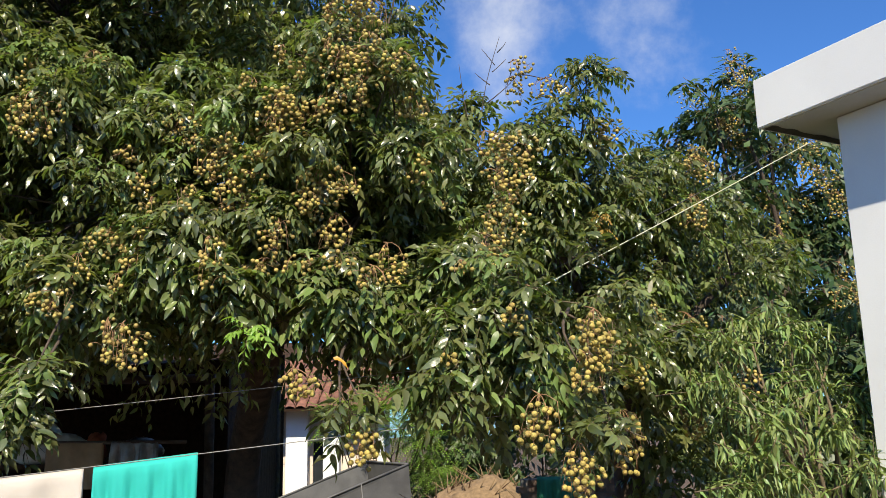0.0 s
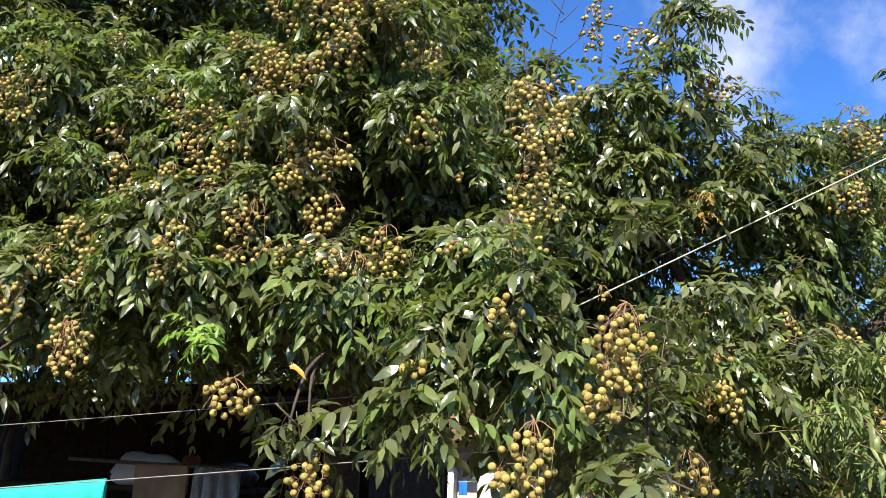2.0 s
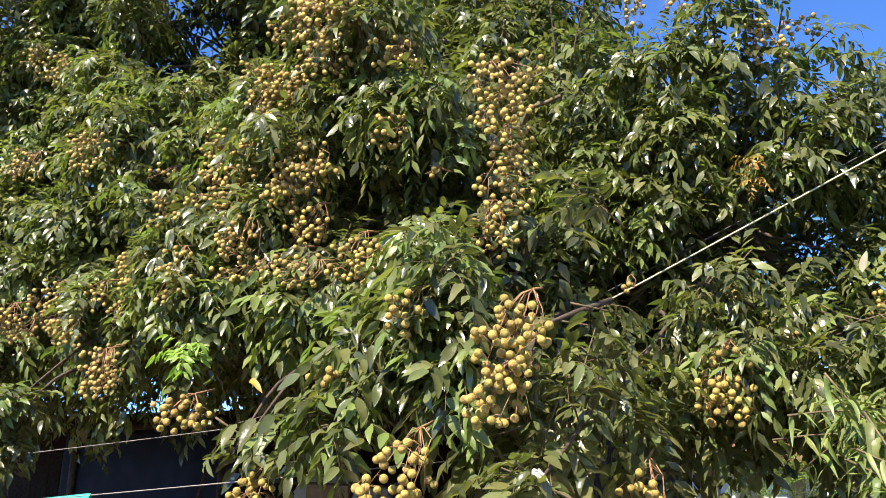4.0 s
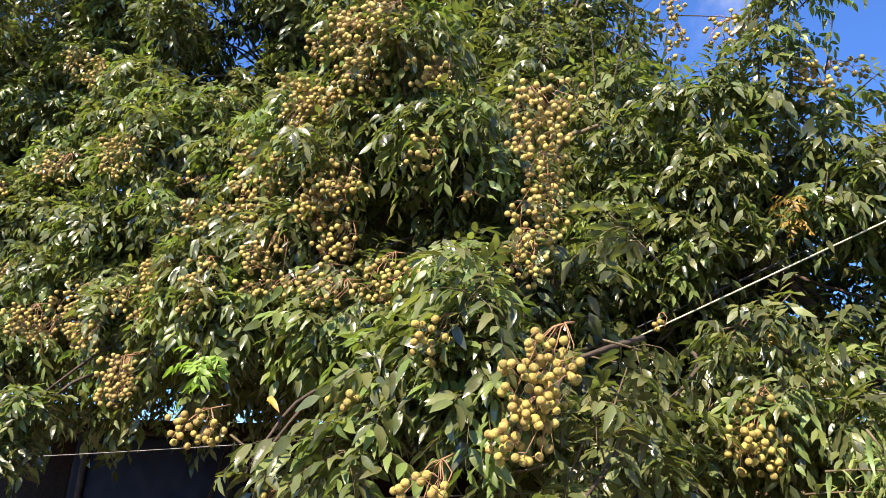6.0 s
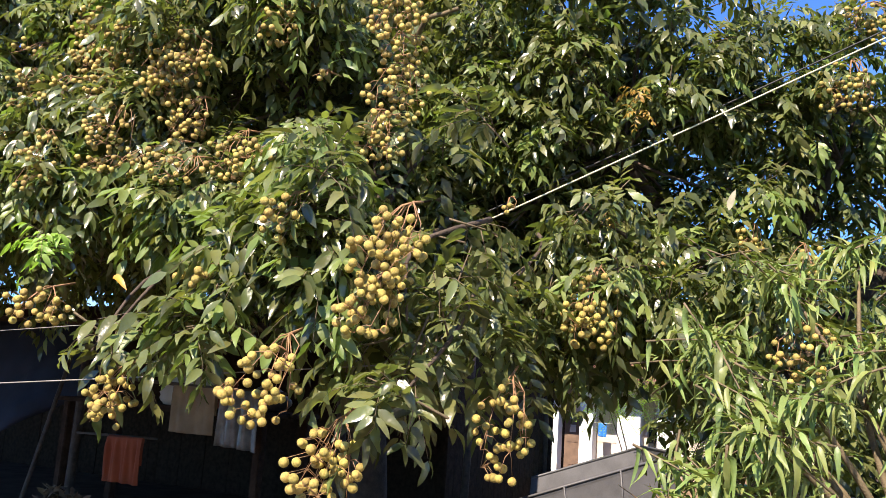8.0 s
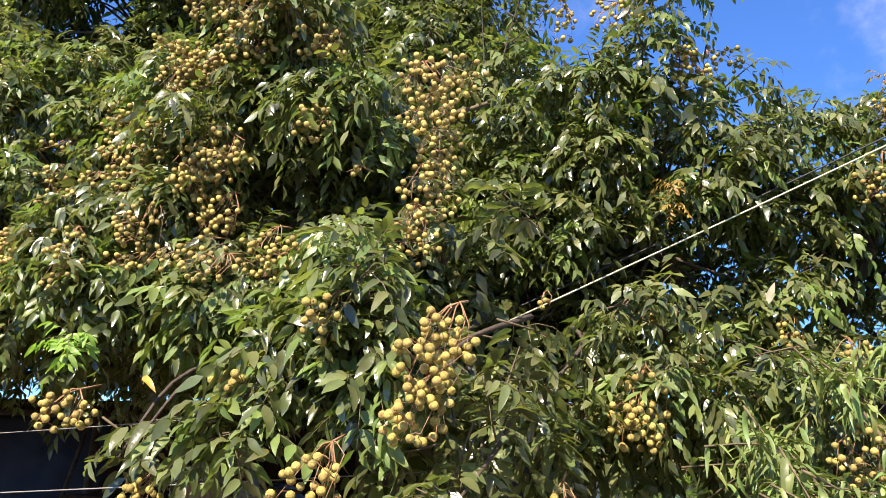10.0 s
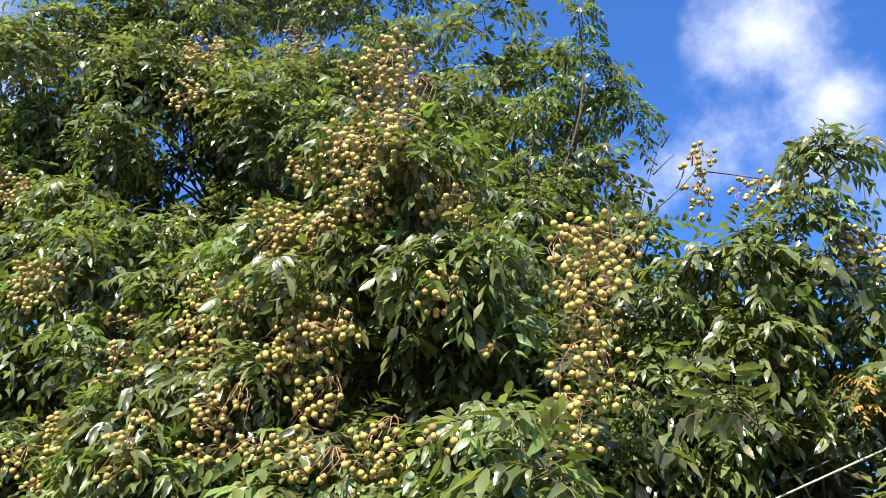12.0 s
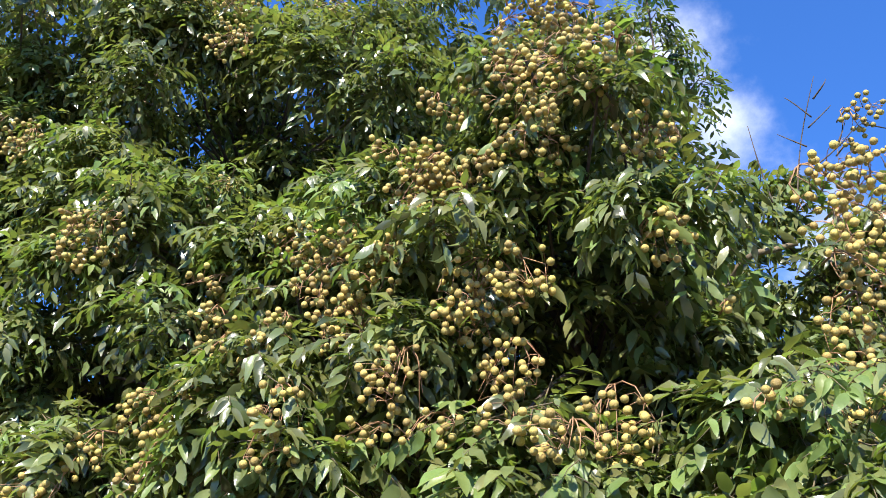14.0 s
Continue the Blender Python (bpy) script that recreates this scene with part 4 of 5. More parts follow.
def build_peach_tree():
    r = random.Random(5)
    tree = thing("peach_tree", (2.3, 5.3, 0), "young peach tree with narrow arching light green leaves", "tree")
    base = Vector(tree.location)

    def under(points):
        return [Vector(p) - base for p in points]
    limb(tree, "trunk", under([(2.3, 5.3, 0), (2.28, 5.28, 0.5), (2.25, 5.25, 0.9)]), 0.05, 0.035, BARK, 9)
    lobes = [(1.52, 4.6, 1.2, 0.17, 11), (1.67, 4.65, 1.3, 0.17, 11), (1.83, 4.65, 1.25, 0.17, 10), (1.75, 4.7, 1.5, 0.16, 10), (1.86, 4.85, 1.6, 0.16, 9), (1.66, 4.9, 1.64, 0.14, 8), (1.6, 4.95, 1.78, 0.13, 8),
             (1.75, 5.05, 1.4, 0.28, 13), (2.05, 5.2, 1.75, 0.3, 14), (2.35, 5.5, 2.0, 0.26, 12), (2.25, 5.1, 1.45, 0.32, 14), (1.95, 4.95, 1.1, 0.32, 14),
             (2.5, 5.2, 1.2, 0.32, 12), (2.6, 5.5, 1.7, 0.3, 12), (2.3, 5.8, 2.15, 0.2, 8), (1.65, 5.0, 1.05, 0.25, 10), (2.75, 5.9, 2.2, 0.28, 10), (2.2, 5.4, 2.1, 0.2, 8), (2.8, 5.5, 1.0, 0.3, 10),
             (1.55, 4.9, 0.95, 0.25, 11), (1.55, 5.2, 1.75, 0.18, 10), (1.78, 5.3, 1.98, 0.2, 10), (2.0, 5.6, 2.15, 0.2, 8)]
    for x, y, z, rad, n in lobes:
        limb(tree, "branch", under(fork_to((2.25, 5.25, 0.85), (x, y, z), r, 0.1)), 0.018, 0.005, TWIG, 6)
    for x, y, z in ((1.68, 4.72, 1.5), (1.8, 4.7, 1.0)):
        soup = Soup()
        soup.add(*leaflet(np.array((x, y, z)) - np.array(base), (0.1, -0.1, -1), (0.2, -1, 0.2), 0.11, 0.017, 0.5, 1.2, 6, 0.6, 0.3))
        mesh_part("dead_leaf", soup.mesh("dead_leaf", [BROWN]), None, tree, "withered orange-brown leaf")
    places = clothe([(x, y, z, rad * 1.1, round(0.8 * n)) for x, y, z, rad, n in lobes], r, 3, (0, -0.35, 0.4), 0.3)
    ob = mesh_part("foliage", scatter("foliage", PEACH_SHOOTS, [(p[0] - base.x, p[1] - base.y, p[2] - base.z, *p[3:]) for p in places], [PEACH, TWIG]), None, tree)
    tagged(ob, kind="stuff")


# the fruit-laden tree beyond the house: bough ends and clusters that face the yard
FAR_BOUGHS = [(-0.3, 7.0), (-0.4, 6.5), (-0.7, 6.1), (-1.0, 6.3), (-1.4, 5.9), (-1.8, 5.7), (0.0, 5.8), (0.4, 5.7), (0.1, 5.0), (-0.9, 5.3), (-1.6, 5.2), (0.7, 5.0),
              (-0.4, 5.3), (-1.3, 4.7), (-0.4, 4.5), (0.3, 4.4), (-2.0, 5.3), (-1.9, 4.6), (1.2, 5.3), (-0.8, 3.9), (-1.5, 4.0), (0.1, 3.8), (0.9, 4.4)]
FAR_FRUIT = [(-1.4, 5.4), (-1.2, 4.4), (-0.2, 4.7), (-0.3, 5.8), (0.2, 5.9), (0.3, 5.3), (-0.9, 6.1), (-0.7, 5.7), (-1.5, 4.8), (0.7, 4.7), (-1.1, 6.0), (-0.5, 5.0), (0.0, 5.7),
             (0.5, 5.1), (-0.7, 6.7), (-1.4, 4.2), (-0.3, 4.5), (-0.8, 4.0)]


def build_far_tree(x, y, top, wide, seed, label, boughs=(), fruit=()):
    r = random.Random(seed)
    tree = thing("fruit_tree", (x, y, 0), label, "tree", "trees beyond the yard")
    limb(tree, "trunk", [(0, 0, 0), (0.1, 0, 1.2), (0, 0.1, 2.2)], 0.25, 0.16, BARK, 9)
    lobes = []
    for _ in range(32):
        d = unit((r.gauss(0, 1), r.gauss(0, 1), r.gauss(0, 1))) * r.random() ** 0.35
        lobes.append((d[0] * wide, d[1] * wide * 0.7, top * 0.58 + d[2] * top * 0.36, r.uniform(0.55, 0.9), 9))
    lobes += [(r.uniform(-0.5, 0.5) * wide, r.uniform(-0.2, 0.3), top * r.uniform(0.42, 0.8), 0.85, 9) for _ in range(12)]
    if boughs:
        lobes = lobes[:20] + [(a, r.uniform(-0.2, 0.2), c, 0.45, 11) for a, c in boughs]
    for l in lobes[:14]:
        limb(tree, "limb", fork_to((0, 0.1, 2.0), l[:3], r, 0.3), 0.06, 0.02, BARK, 5)
    ob = mesh_part("foliage", scatter("foliage", FAR_SHOOTS, clothe(lobes, r, 4, (0, -0.4, 0.3), grow=(1.4, 2.0)), [DISTANT, TWIG]), None, tree)
    tagged(ob, kind="stuff")
    for a, c in fruit:
        fruit_cluster(tree, a, -0.85, c, 0.28, 0.3, 46, r, None, SMALL_FRUIT, 1.5)
    facing = sorted(lobes, key=lambda l: l[1])[:24]
    for _ in range(30 if y < 14.8 else 14):
        l = facing[r.randrange(24)]
        fruit_cluster(tree, l[0] + r.uniform(-0.5, 0.5), l[1] - l[3] * 1.05, l[2] + r.uniform(-0.4, 0.5), 0.27, 0.26, 34, r, None, SMALL_FRUIT, 1.35)


# ---- ground and buildings ----
bm = bmesh.new()
bmesh.ops.create_grid(bm, x_segments=150, y_segments=150, size=300)
for v in bm.verts:
    s = min(1.0, max(0.0, (v.co.y - 7) / 6))
    far = min(1.0, max(0.0, (v.co.y - 17) / 8))
    v.co.z = -0.7 * s * s * (3 - 2 * s) - 0.4 * far * far * (3 - 2 * far) + 0.02 * noise.noise(v.co * 0.3)
ground = part("ground", bm, SOIL)
tagged(ground, "bare brown soil of the yard", "ground", kind="structure")

# the white house: its corner stands at HOUSE, the front runs along u, towards n is inside
HOUSE = Vector((2.13, 5.44, 0))
U, NI = Vector((0.46, -0.888, 0)), Vector((0.888, 0.46, 0))
house_m = Matrix(((U.x, NI.x, 0, HOUSE.x), (U.y, NI.y, 0, HOUSE.y), (0, 0, 1, 0), (0, 0, 0, 1)))


def build_house():
    house = thing("white_house", (0, 0, 0), "white rendered house with a flat overhanging roof slab", "house")
    bm = bmesh.new()
    box(bm, (0, 0, 3.43), (9, 6, 3.77), 0.006, house_m)
    part("roof_slab", bm, WHITE_WALL, house, "white painted concrete roof slab")
    # thin underside sheet, greyer than the slab above it
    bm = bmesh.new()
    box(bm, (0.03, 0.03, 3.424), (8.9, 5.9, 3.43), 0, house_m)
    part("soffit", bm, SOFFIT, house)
    stain = Soup()
    v, f = [], []
    for k in range(41):
        q = 0.02 + k * 0.045
        deep = 0.07 + 0.05 * noise.noise((q * 3, 0, 5)) + 0.02 * noise.noise((q * 11, 3, 5))
        v += [tuple(house_m @ Vector((0.032, q, 3.421))), tuple(house_m @ Vector((0.032 + deep, q, 3.421)))]
        if k:
            f.append((2 * k - 2, 2 * k - 1, 2 * k + 1, 2 * k))
    stain.add(np.array(v), f)
    mesh_part("damp_stain", stain.mesh("damp_stain", [DAMP], False), None, house, "dark damp stain along the soffit's edge")
    bm = bmesh.new()
    box(bm, (0.39, 0.28, 0), (8.6, 0.48, 3.42), 0.006, house_m)
    part("wall", bm, WHITE_WALL, house)
    bm = bmesh.new()
    box(bm, (0.39, 0.482, 0), (0.59, 5.6, 3.42), 0.006, house_m)
    part("wall", bm, WHITE_WALL, house)


build_house()


def tube_thing(name, points, radius, mat, label, category, kind="", sides=6):
    soup = Soup()
    soup.add(*tube_arrays(points, [radius] * len(points), sides))
    return tagged(mesh_part(name, soup.mesh(name, [mat]), None), label, category, kind=kind)


def sagging(a, b, sag, n=16):
    a, b = Vector(a), Vector(b)
    return [tuple(a.lerp(b, i / n) - Vector((0, 0, sag * 4 * (i / n) * (1 - i / n)))) for i in range(n + 1)]


WIRE = Vector((0.85, 0.262, 0.457))
tube_thing("rope", sagging(Vector((1, 5.76, 2.618)) - WIRE * 1.6, Vector((1, 5.76, 2.618)) + WIRE * 2.2, 0.01), 0.004, CORD, "pale nylon rope stretched from the branches to the house", "rope")
tube_thing("cable", sagging(Vector((1, 5.87, 2.71)) - WIRE * 1.2, Vector((1, 5.87, 2.71)) + WIRE * 2.2, 0.02), 0.004, DARK_CABLE, "thin dark cable beside the pale rope", "cable")
tube_thing("clothes_line", sagging((-5.2, 3.2, 1.09), (0.6, 4.63, 1.62), 0.03, 30), 0.0024, LINE, "thin pale clothes line with washing on it", "clothes line")
tube_thing("clothes_line", sagging((-5.2, 4.4, 1.42), (1.8, 5.5, 2.1), 0.05, 30), 0.002, LINE, "thin pale clothes line under the boughs", "clothes line")

build_front_tree()
build_back_tree()
build_peach_tree()
build_far_tree(5.4, 13.5, 7.7, 3.2, 3, "fruit-laden longan tree standing beyond the yard", FAR_BOUGHS, FAR_FRUIT)
build_far_tree(7.4, 14.5, 7.2, 2.8, 4, "fruit-laden longan tree beside another beyond the yard")


# ---- what stands behind and under the trees ----
def slab(name, corners, thick, mat, parent=None, label=""):
    """A sheet through four corners, with thickness."""
    c = np.array(corners, float)
    n = unit(np.cross(c[1] - c[0], c[3] - c[0])) * thick / 2
    v = np.concatenate([c + n, c - n])
    soup = Soup()
    soup.add(v, [(0, 1, 2, 3), (7, 6, 5, 4), (0, 4, 5, 1), (1, 5, 6, 2), (2, 6, 7, 3), (3, 7, 4, 0)])
    return mesh_part(name, soup.mesh(name, [mat], False), None, parent, label)


def block(name, lo, hi, mat, parent=None, label="", bevel=0.008):
    bm = bmesh.new()
    box(bm, lo, hi, bevel)
    return part(name, bm, mat, parent, label)


DARK_DOOR = material("brown_door_paint", (0.2, 0.13, 0.09), 0.6, 0.3, 5, 0.2, 60)
GLASS_DARK = material("dark_window_glass", (0.03, 0.035, 0.04), 0.12, 0.2, 4, 0.0, 20)
PAPER = material("pale_paper", (0.6, 0.58, 0.55), 0.9, 0.1, 6, 0.1, 90)


def build_back_house():
    base_z, y = -1.12, 29.2
    house = thing("tiled_house", (0, 0, 0), "low cream house with white pillars and a clay tile roof", "house")
    # the wall stands in pieces between the openings
    for a, b in ((-6.25, -4.23), (-3.89, -2.73), (-2.13, -1.7)):
        block("wall", (a, y, base_z), (b, y + 0.25, 2.3), CREAM, house)
    for a, b, lo, hi in ((-16.0, -6.93, 1.2, 2.3), (-6.93, -6.25, 1.15, 2.3), (-4.23, -3.89, 1.2, 2.3), (-4.23, -3.89, base_z, -0.3), (-2.73, -2.13, 1.05, 2.3), (-2.73, -2.13, base_z, -0.35)):
        block("wall", (a, y + 0.004, lo), (b, y + 0.246, hi), CREAM, house)
    # A dark sheet put in for the shade of the open porch.
    block("wall", (-16.0, y + 1.2, base_z), (-6.95, y + 1.4, 1.195), DARK_WOOD, house, "dark wall standing in for deep shade under the porch")
    for a, b in ((-7.41, -6.93), (-6.23, -5.81), (-5.03, -4.33), (-3.82, -3.3), (-2.03, -1.85)):
        block("pillar", (a, y - 0.6, base_z), (b, y - 0.12, 2.2), WHITE_WALL, house, "white painted square pillar", 0.02)
    door = block("door", (-6.93, y + 0.1, base_z), (-6.25, y + 0.15, 1.15), DARK_DOOR, house, "brown wooden door standing shut")
    for z in (-1.0, -0.3, 0.4):
        block("panel", (-6.83, y + 0.085, z), (-6.36, y + 0.099, z + 0.6), DARK_DOOR, door)
    block("notice", (-6.75, y + 0.06, 0.72), (-6.55, y + 0.074, 0.95), PAPER, house, "small pale notice on the door", 0.002)
    block("window_pane", (-4.23, y + 0.15, -0.3), (-3.89, y + 0.18, 1.2), GLASS_DARK, house)
    shutter = block("shutter", (-2.73, y + 0.15, -0.35), (-2.13, y + 0.2, 1.05), CREAM, house, "louvred cream window shutter")
    for k in range(17):
        z = -0.3 + k * 0.078
        slab("slat", ((-2.7, y + 0.02, z), (-2.16, y + 0.02, z), (-2.16, y + 0.146, z + 0.055), (-2.7, y + 0.146, z + 0.055)), 0.014, CREAM, shutter)
    # tiles on a sloping roof over the porch
    slab("roof", ((-16, y - 1.4, 2.2), (-1.3, y - 1.4, 2.2), (-1.3, y + 5.5, 5.0), (-16, y + 5.5, 5.0)), 0.08, DARK_WOOD, house)
    tile = Soup()
    ring = [(0.16 * math.cos(math.pi * k / 5), 0.08 * math.sin(math.pi * k / 5)) for k in range(6)]
    v = [(x, 0.0, z) for x, z in ring] + [(x * 0.9, 0.6, z * 0.9) for x, z in ring]
    tile.add(np.array(v), [(k, k + 1, k + 7, k + 6) for k in range(5)])
    me = tile.mesh("tile", [TILE])
    slope = math.atan2(2.8, 6.9)
    for i in range(28):
        for j in range(9):
            t = new("tile", me)
            t.parent = house
            d = j * 0.52
            t.location = (-10.9 + i * 0.34, y - 1.45 + d * math.cos(slope), 2.25 + d * math.sin(slope) + 0.015 * (j % 2))
            t.rotation_euler = (slope + 0.03, 0, random.uniform(-0.03, 0.03))


def build_shed():
    shed = thing("lean_to_shed", (-6.0, 12.5, -0.4), "open lean-to shed under the trees, planks toned dark for its shade", "shed")
    o = Vector(shed.location)

    def at(p):
        return tuple(Vector(p) - o)
    x = -25.0
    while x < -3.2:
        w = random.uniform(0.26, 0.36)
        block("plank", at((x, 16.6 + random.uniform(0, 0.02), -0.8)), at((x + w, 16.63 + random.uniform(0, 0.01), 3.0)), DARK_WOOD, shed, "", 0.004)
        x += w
    # Side wall added only to keep light out of the shed.
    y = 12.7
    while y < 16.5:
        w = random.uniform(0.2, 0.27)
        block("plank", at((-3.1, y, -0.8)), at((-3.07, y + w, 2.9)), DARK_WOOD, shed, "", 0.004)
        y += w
    for px, py in ((-20.0, 8.7), (-16.0, 8.7), (-12.4, 8.7), (-8.3, 8.7), (-5.5, 8.7), (-2.35, 8.9), (-2.75, 12.6), (-3.07, 16.5)):
        soup = Soup()
        soup.add(*tube_arrays([at((px, py, -0.72)), at((px + 0.02, py, 1.0)), at((px, py, 2.1 + 0.104 * (py - 8.7)))], [0.055, 0.05, 0.05], 8))
        mesh_part("post", soup.mesh("post", [BARK]), None, shed)
    # Hidden roof, run well forward to hold the shed in shade.
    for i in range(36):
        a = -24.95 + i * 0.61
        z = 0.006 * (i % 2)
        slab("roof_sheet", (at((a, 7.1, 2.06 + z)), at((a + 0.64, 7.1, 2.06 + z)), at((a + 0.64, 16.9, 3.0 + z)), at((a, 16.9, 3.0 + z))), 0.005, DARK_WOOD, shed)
    soup = Soup()
    soup.add(*tube_arrays([at((-24.6, 8.7, 2.08)), at((-2.3, 8.9, 2.08))], [0.045, 0.045], 8))
    mesh_part("beam", soup.mesh("beam", [BARK]), None, shed)


def build_bench():
    bench = thing("rough_table", (-3.9, 8.6, -0.1), "rough plank rack under the trees, loaded with bags", "table")
    for k in range(5):
        block("board", (-1.35, -0.4 + k * 0.165, 1.34), (1.25, -0.245 + k * 0.165, 1.38), DARK_WOOD, bench, "", 0.005)
    for sx in (-1.25, 1.15):
        for sy in (-0.33, 0.33):
            block("leg", (sx - 0.04, sy - 0.04, -0.05), (sx + 0.04, sy + 0.04, 1.336), DARK_WOOD, bench)


def crumpled(name, place, size, mat, seed, label, category, rough=0.28, up=1.0):
    """A slack bag: a lumpy, creased shape with a flattened foot."""
    bm = bmesh.new()
    bmesh.ops.create_icosphere(bm, subdivisions=4, radius=1.0)
    off = Vector((seed * 3.1, seed * 1.7, 0))
    for v in bm.verts:
        n = v.co.normalized()
        k = 1 + rough * noise.noise(n * 1.6 + off) + 0.16 * abs(noise.noise(n * 4.5 + off)) - 0.1 * abs(noise.noise(n * 9 + off))
        p = n * k
        p.z = max(p.z, -0.7)
        v.co = Vector((p.x * size[0], p.y * size[1], (p.z + 0.7) * size[2] * up))
    ob = part(name, bm, mat, None, "", True)
    ob.location = place
    return tagged(ob, label, category)


def hanging(name, a, b, drop, mat, label, category, seed=0, fold=0.02, waves=5, flare=0.0, back=0.25):
    """Washing folded over a line from a to b; it falls by drop in front and less behind."""
    a, b = Vector(a), Vector(b)
    across = (b - a)
    nrm = Vector((across.y, -across.x, 0)).normalized()
    r = random.Random(seed)
    ph = [r.uniform(0, 6) for _ in range(4)]
    cols, rows = 44, 26
    verts, faces = [], []
    run = [(-back * (1 - j / 8)) for j in range(8)] + [drop * j / (rows - 9) for j in range(rows - 8)]
    for j, d in enumerate(run):
        for i in range(cols + 1):
            s = i / cols
            base = a.lerp(b, s)
            depth = abs(d)
            bulge = fold * min(1, depth / 0.12) * (math.sin(waves * 6.28 * s + ph[0] + depth * 2) + 0.5 * math.sin(waves * 2.3 * 6.28 * s + ph[1] - depth * 3))
            side = 0.012 if d > 0 else -0.012
            sway = across * (flare * (s - 0.5) * depth)
            p = base + nrm * (side * min(1, depth / 0.02) + bulge) + sway + Vector((0, 0, 0.005 - depth - 0.012 * math.sin(3.1 * s + ph[2]) * depth))
            verts.append(p)
    for j in range(len(run) - 1):
        for i in range(cols):
            k = j * (cols + 1) + i
            faces.append((k, k + 1, k + cols + 2, k + cols + 1))
    soup = Soup()
    soup.add(np.array([tuple(v) for v in verts]), faces)
    ob = mesh_part(name, soup.mesh(name, [mat]), None)
    m = ob.modifiers.new("thickness", "SOLIDIFY")
    m.thickness = 0.003
    return tagged(ob, label, category)


def build_trough():
    trough = thing("steel_trough", (-2.0, 15.5, -0.72), "grey sheet-steel trough tilted towards the yard", "trough")
    o = Vector(trough.location)

    def at(*p):
        return tuple(Vector(p) - o)
    a, b = (-0.58, 15.4, 0.94), (-1.4, 16.6, 0.95)
    fa, fb = (-0.5, 15.5, -0.2), (-1.3, 16.5, -0.2)
    e, f = (-3.8, 14.6, -0.3), (-4.8, 15.3, -0.35)
    fe, ff = (-3.7, 14.7, -0.62), (-4.7, 15.3, -0.62)
    slab("front_sheet", (at(*e), at(*a), at(*fa), at(*fe)), 0.01, STEEL, trough)
    slab("back_sheet", (at(*f), at(*b), at(*fb), at(*ff)), 0.01, STEEL, trough)
    slab("end_sheet", (at(*a), at(*b), at(*fb), at(*fa)), 0.01, STEEL, trough)
    slab("floor_sheet", (at(*fa), at(*fb), at(*ff), at(*fe)), 0.01, STEEL, trough)
    for p, q in ((e, a), (a, b), (b, f)):
        soup = Soup()
        soup.add(*tube_arrays([at(*p), at(*q)], [0.022, 0.022], 6))
        mesh_part("rim", soup.mesh("rim", [STEEL]), None, trough)
    for s in (0.25, 0.5, 0.75):
        p, q = Vector(e).lerp(Vector(a), s), Vector(fe).lerp(Vector(fa), s)
        soup = Soup()
        soup.add(*tube_arrays([at(*(p + Vector((0.01, -0.02, 0)))), at(*(q + Vector((0.01, -0.02, 0))))], [0.014, 0.014], 5))
        mesh_part("rib", soup.mesh("rib", [STEEL]), None, trough)
    for p in (fa, fb, fe, ff):
        soup = Soup()
        soup.add(*tube_arrays([at(*p), at(p[0], p[1], -0.74)], [0.03, 0.03], 6))
        mesh_part("leg", soup.mesh("leg", [STEEL]), None, trough)


def feathery_shoot(r, elev):
    """A fine, fern-like leaf spray for the yellow-green shrub."""
    soup = Soup()
    a = np.array((math.cos(radians(elev)), 0, math.sin(radians(elev))))
    side = np.array((0, 1.0, 0))
    for k in range(3):
        w = unit(a + side * (k - 1) * 0.8 + UP * r.uniform(-0.1, 0.3))
        L = r.uniform(0.25, 0.4)
        pts = [w * L * s - UP * 0.3 * L * s * s for s in (0, 0.5, 1)]
        soup.add(*tube_arrays(pts, [0.003, 0.002, 0.001], 3), 1)
        for j in range(9):
            s = 0.15 + 0.85 * j / 8
            p = w * L * s - UP * 0.3 * L * s * s
            sd = unit(np.cross(w, UP))
            for sg in (-1, 1):
                d = unit(w * 0.5 + sg * sd - UP * 0.1)
                soup.add(*leaflet(p, d, UP, 0.06, 0.02, 0.1, 0.2, 3), 0)
    return soup


def build_shrub():
    r = random.Random(12)
    shrub = thing("feathery_shrub", (-1.2, 16.6, -1.0), "yellow-green feathery-leaved shrub in the sun", "shrub")
    templates = [quads(feathery_shoot(r, e)) for e in ELEVATIONS for _ in range(2)]
    lobes = [(r.uniform(-0.9, 0.9), r.uniform(-0.4, 0.5), r.uniform(2.35, 3.6), r.uniform(0.2, 0.32), 12) for _ in range(22)]
    lobes += [(r.uniform(0.6, 1.4), r.uniform(-0.4, 0.3), r.uniform(1.5, 2.5), r.uniform(0.2, 0.3), 12) for _ in range(9)]
    for l in lobes[::4]:
        limb(shrub, "stem", [(0.1 * l[0], 0, 0), (0.5 * l[0], 0.5 * l[1], 0.55 * l[2]), l[:3]], 0.022, 0.006, BARK, 5)
    ob = mesh_part("foliage", scatter("foliage", templates, clothe(lobes, r, 2, (0, -0.2, 0.4)), [LIME, TWIG]), None, shrub)
    tagged(ob, kind="stuff")


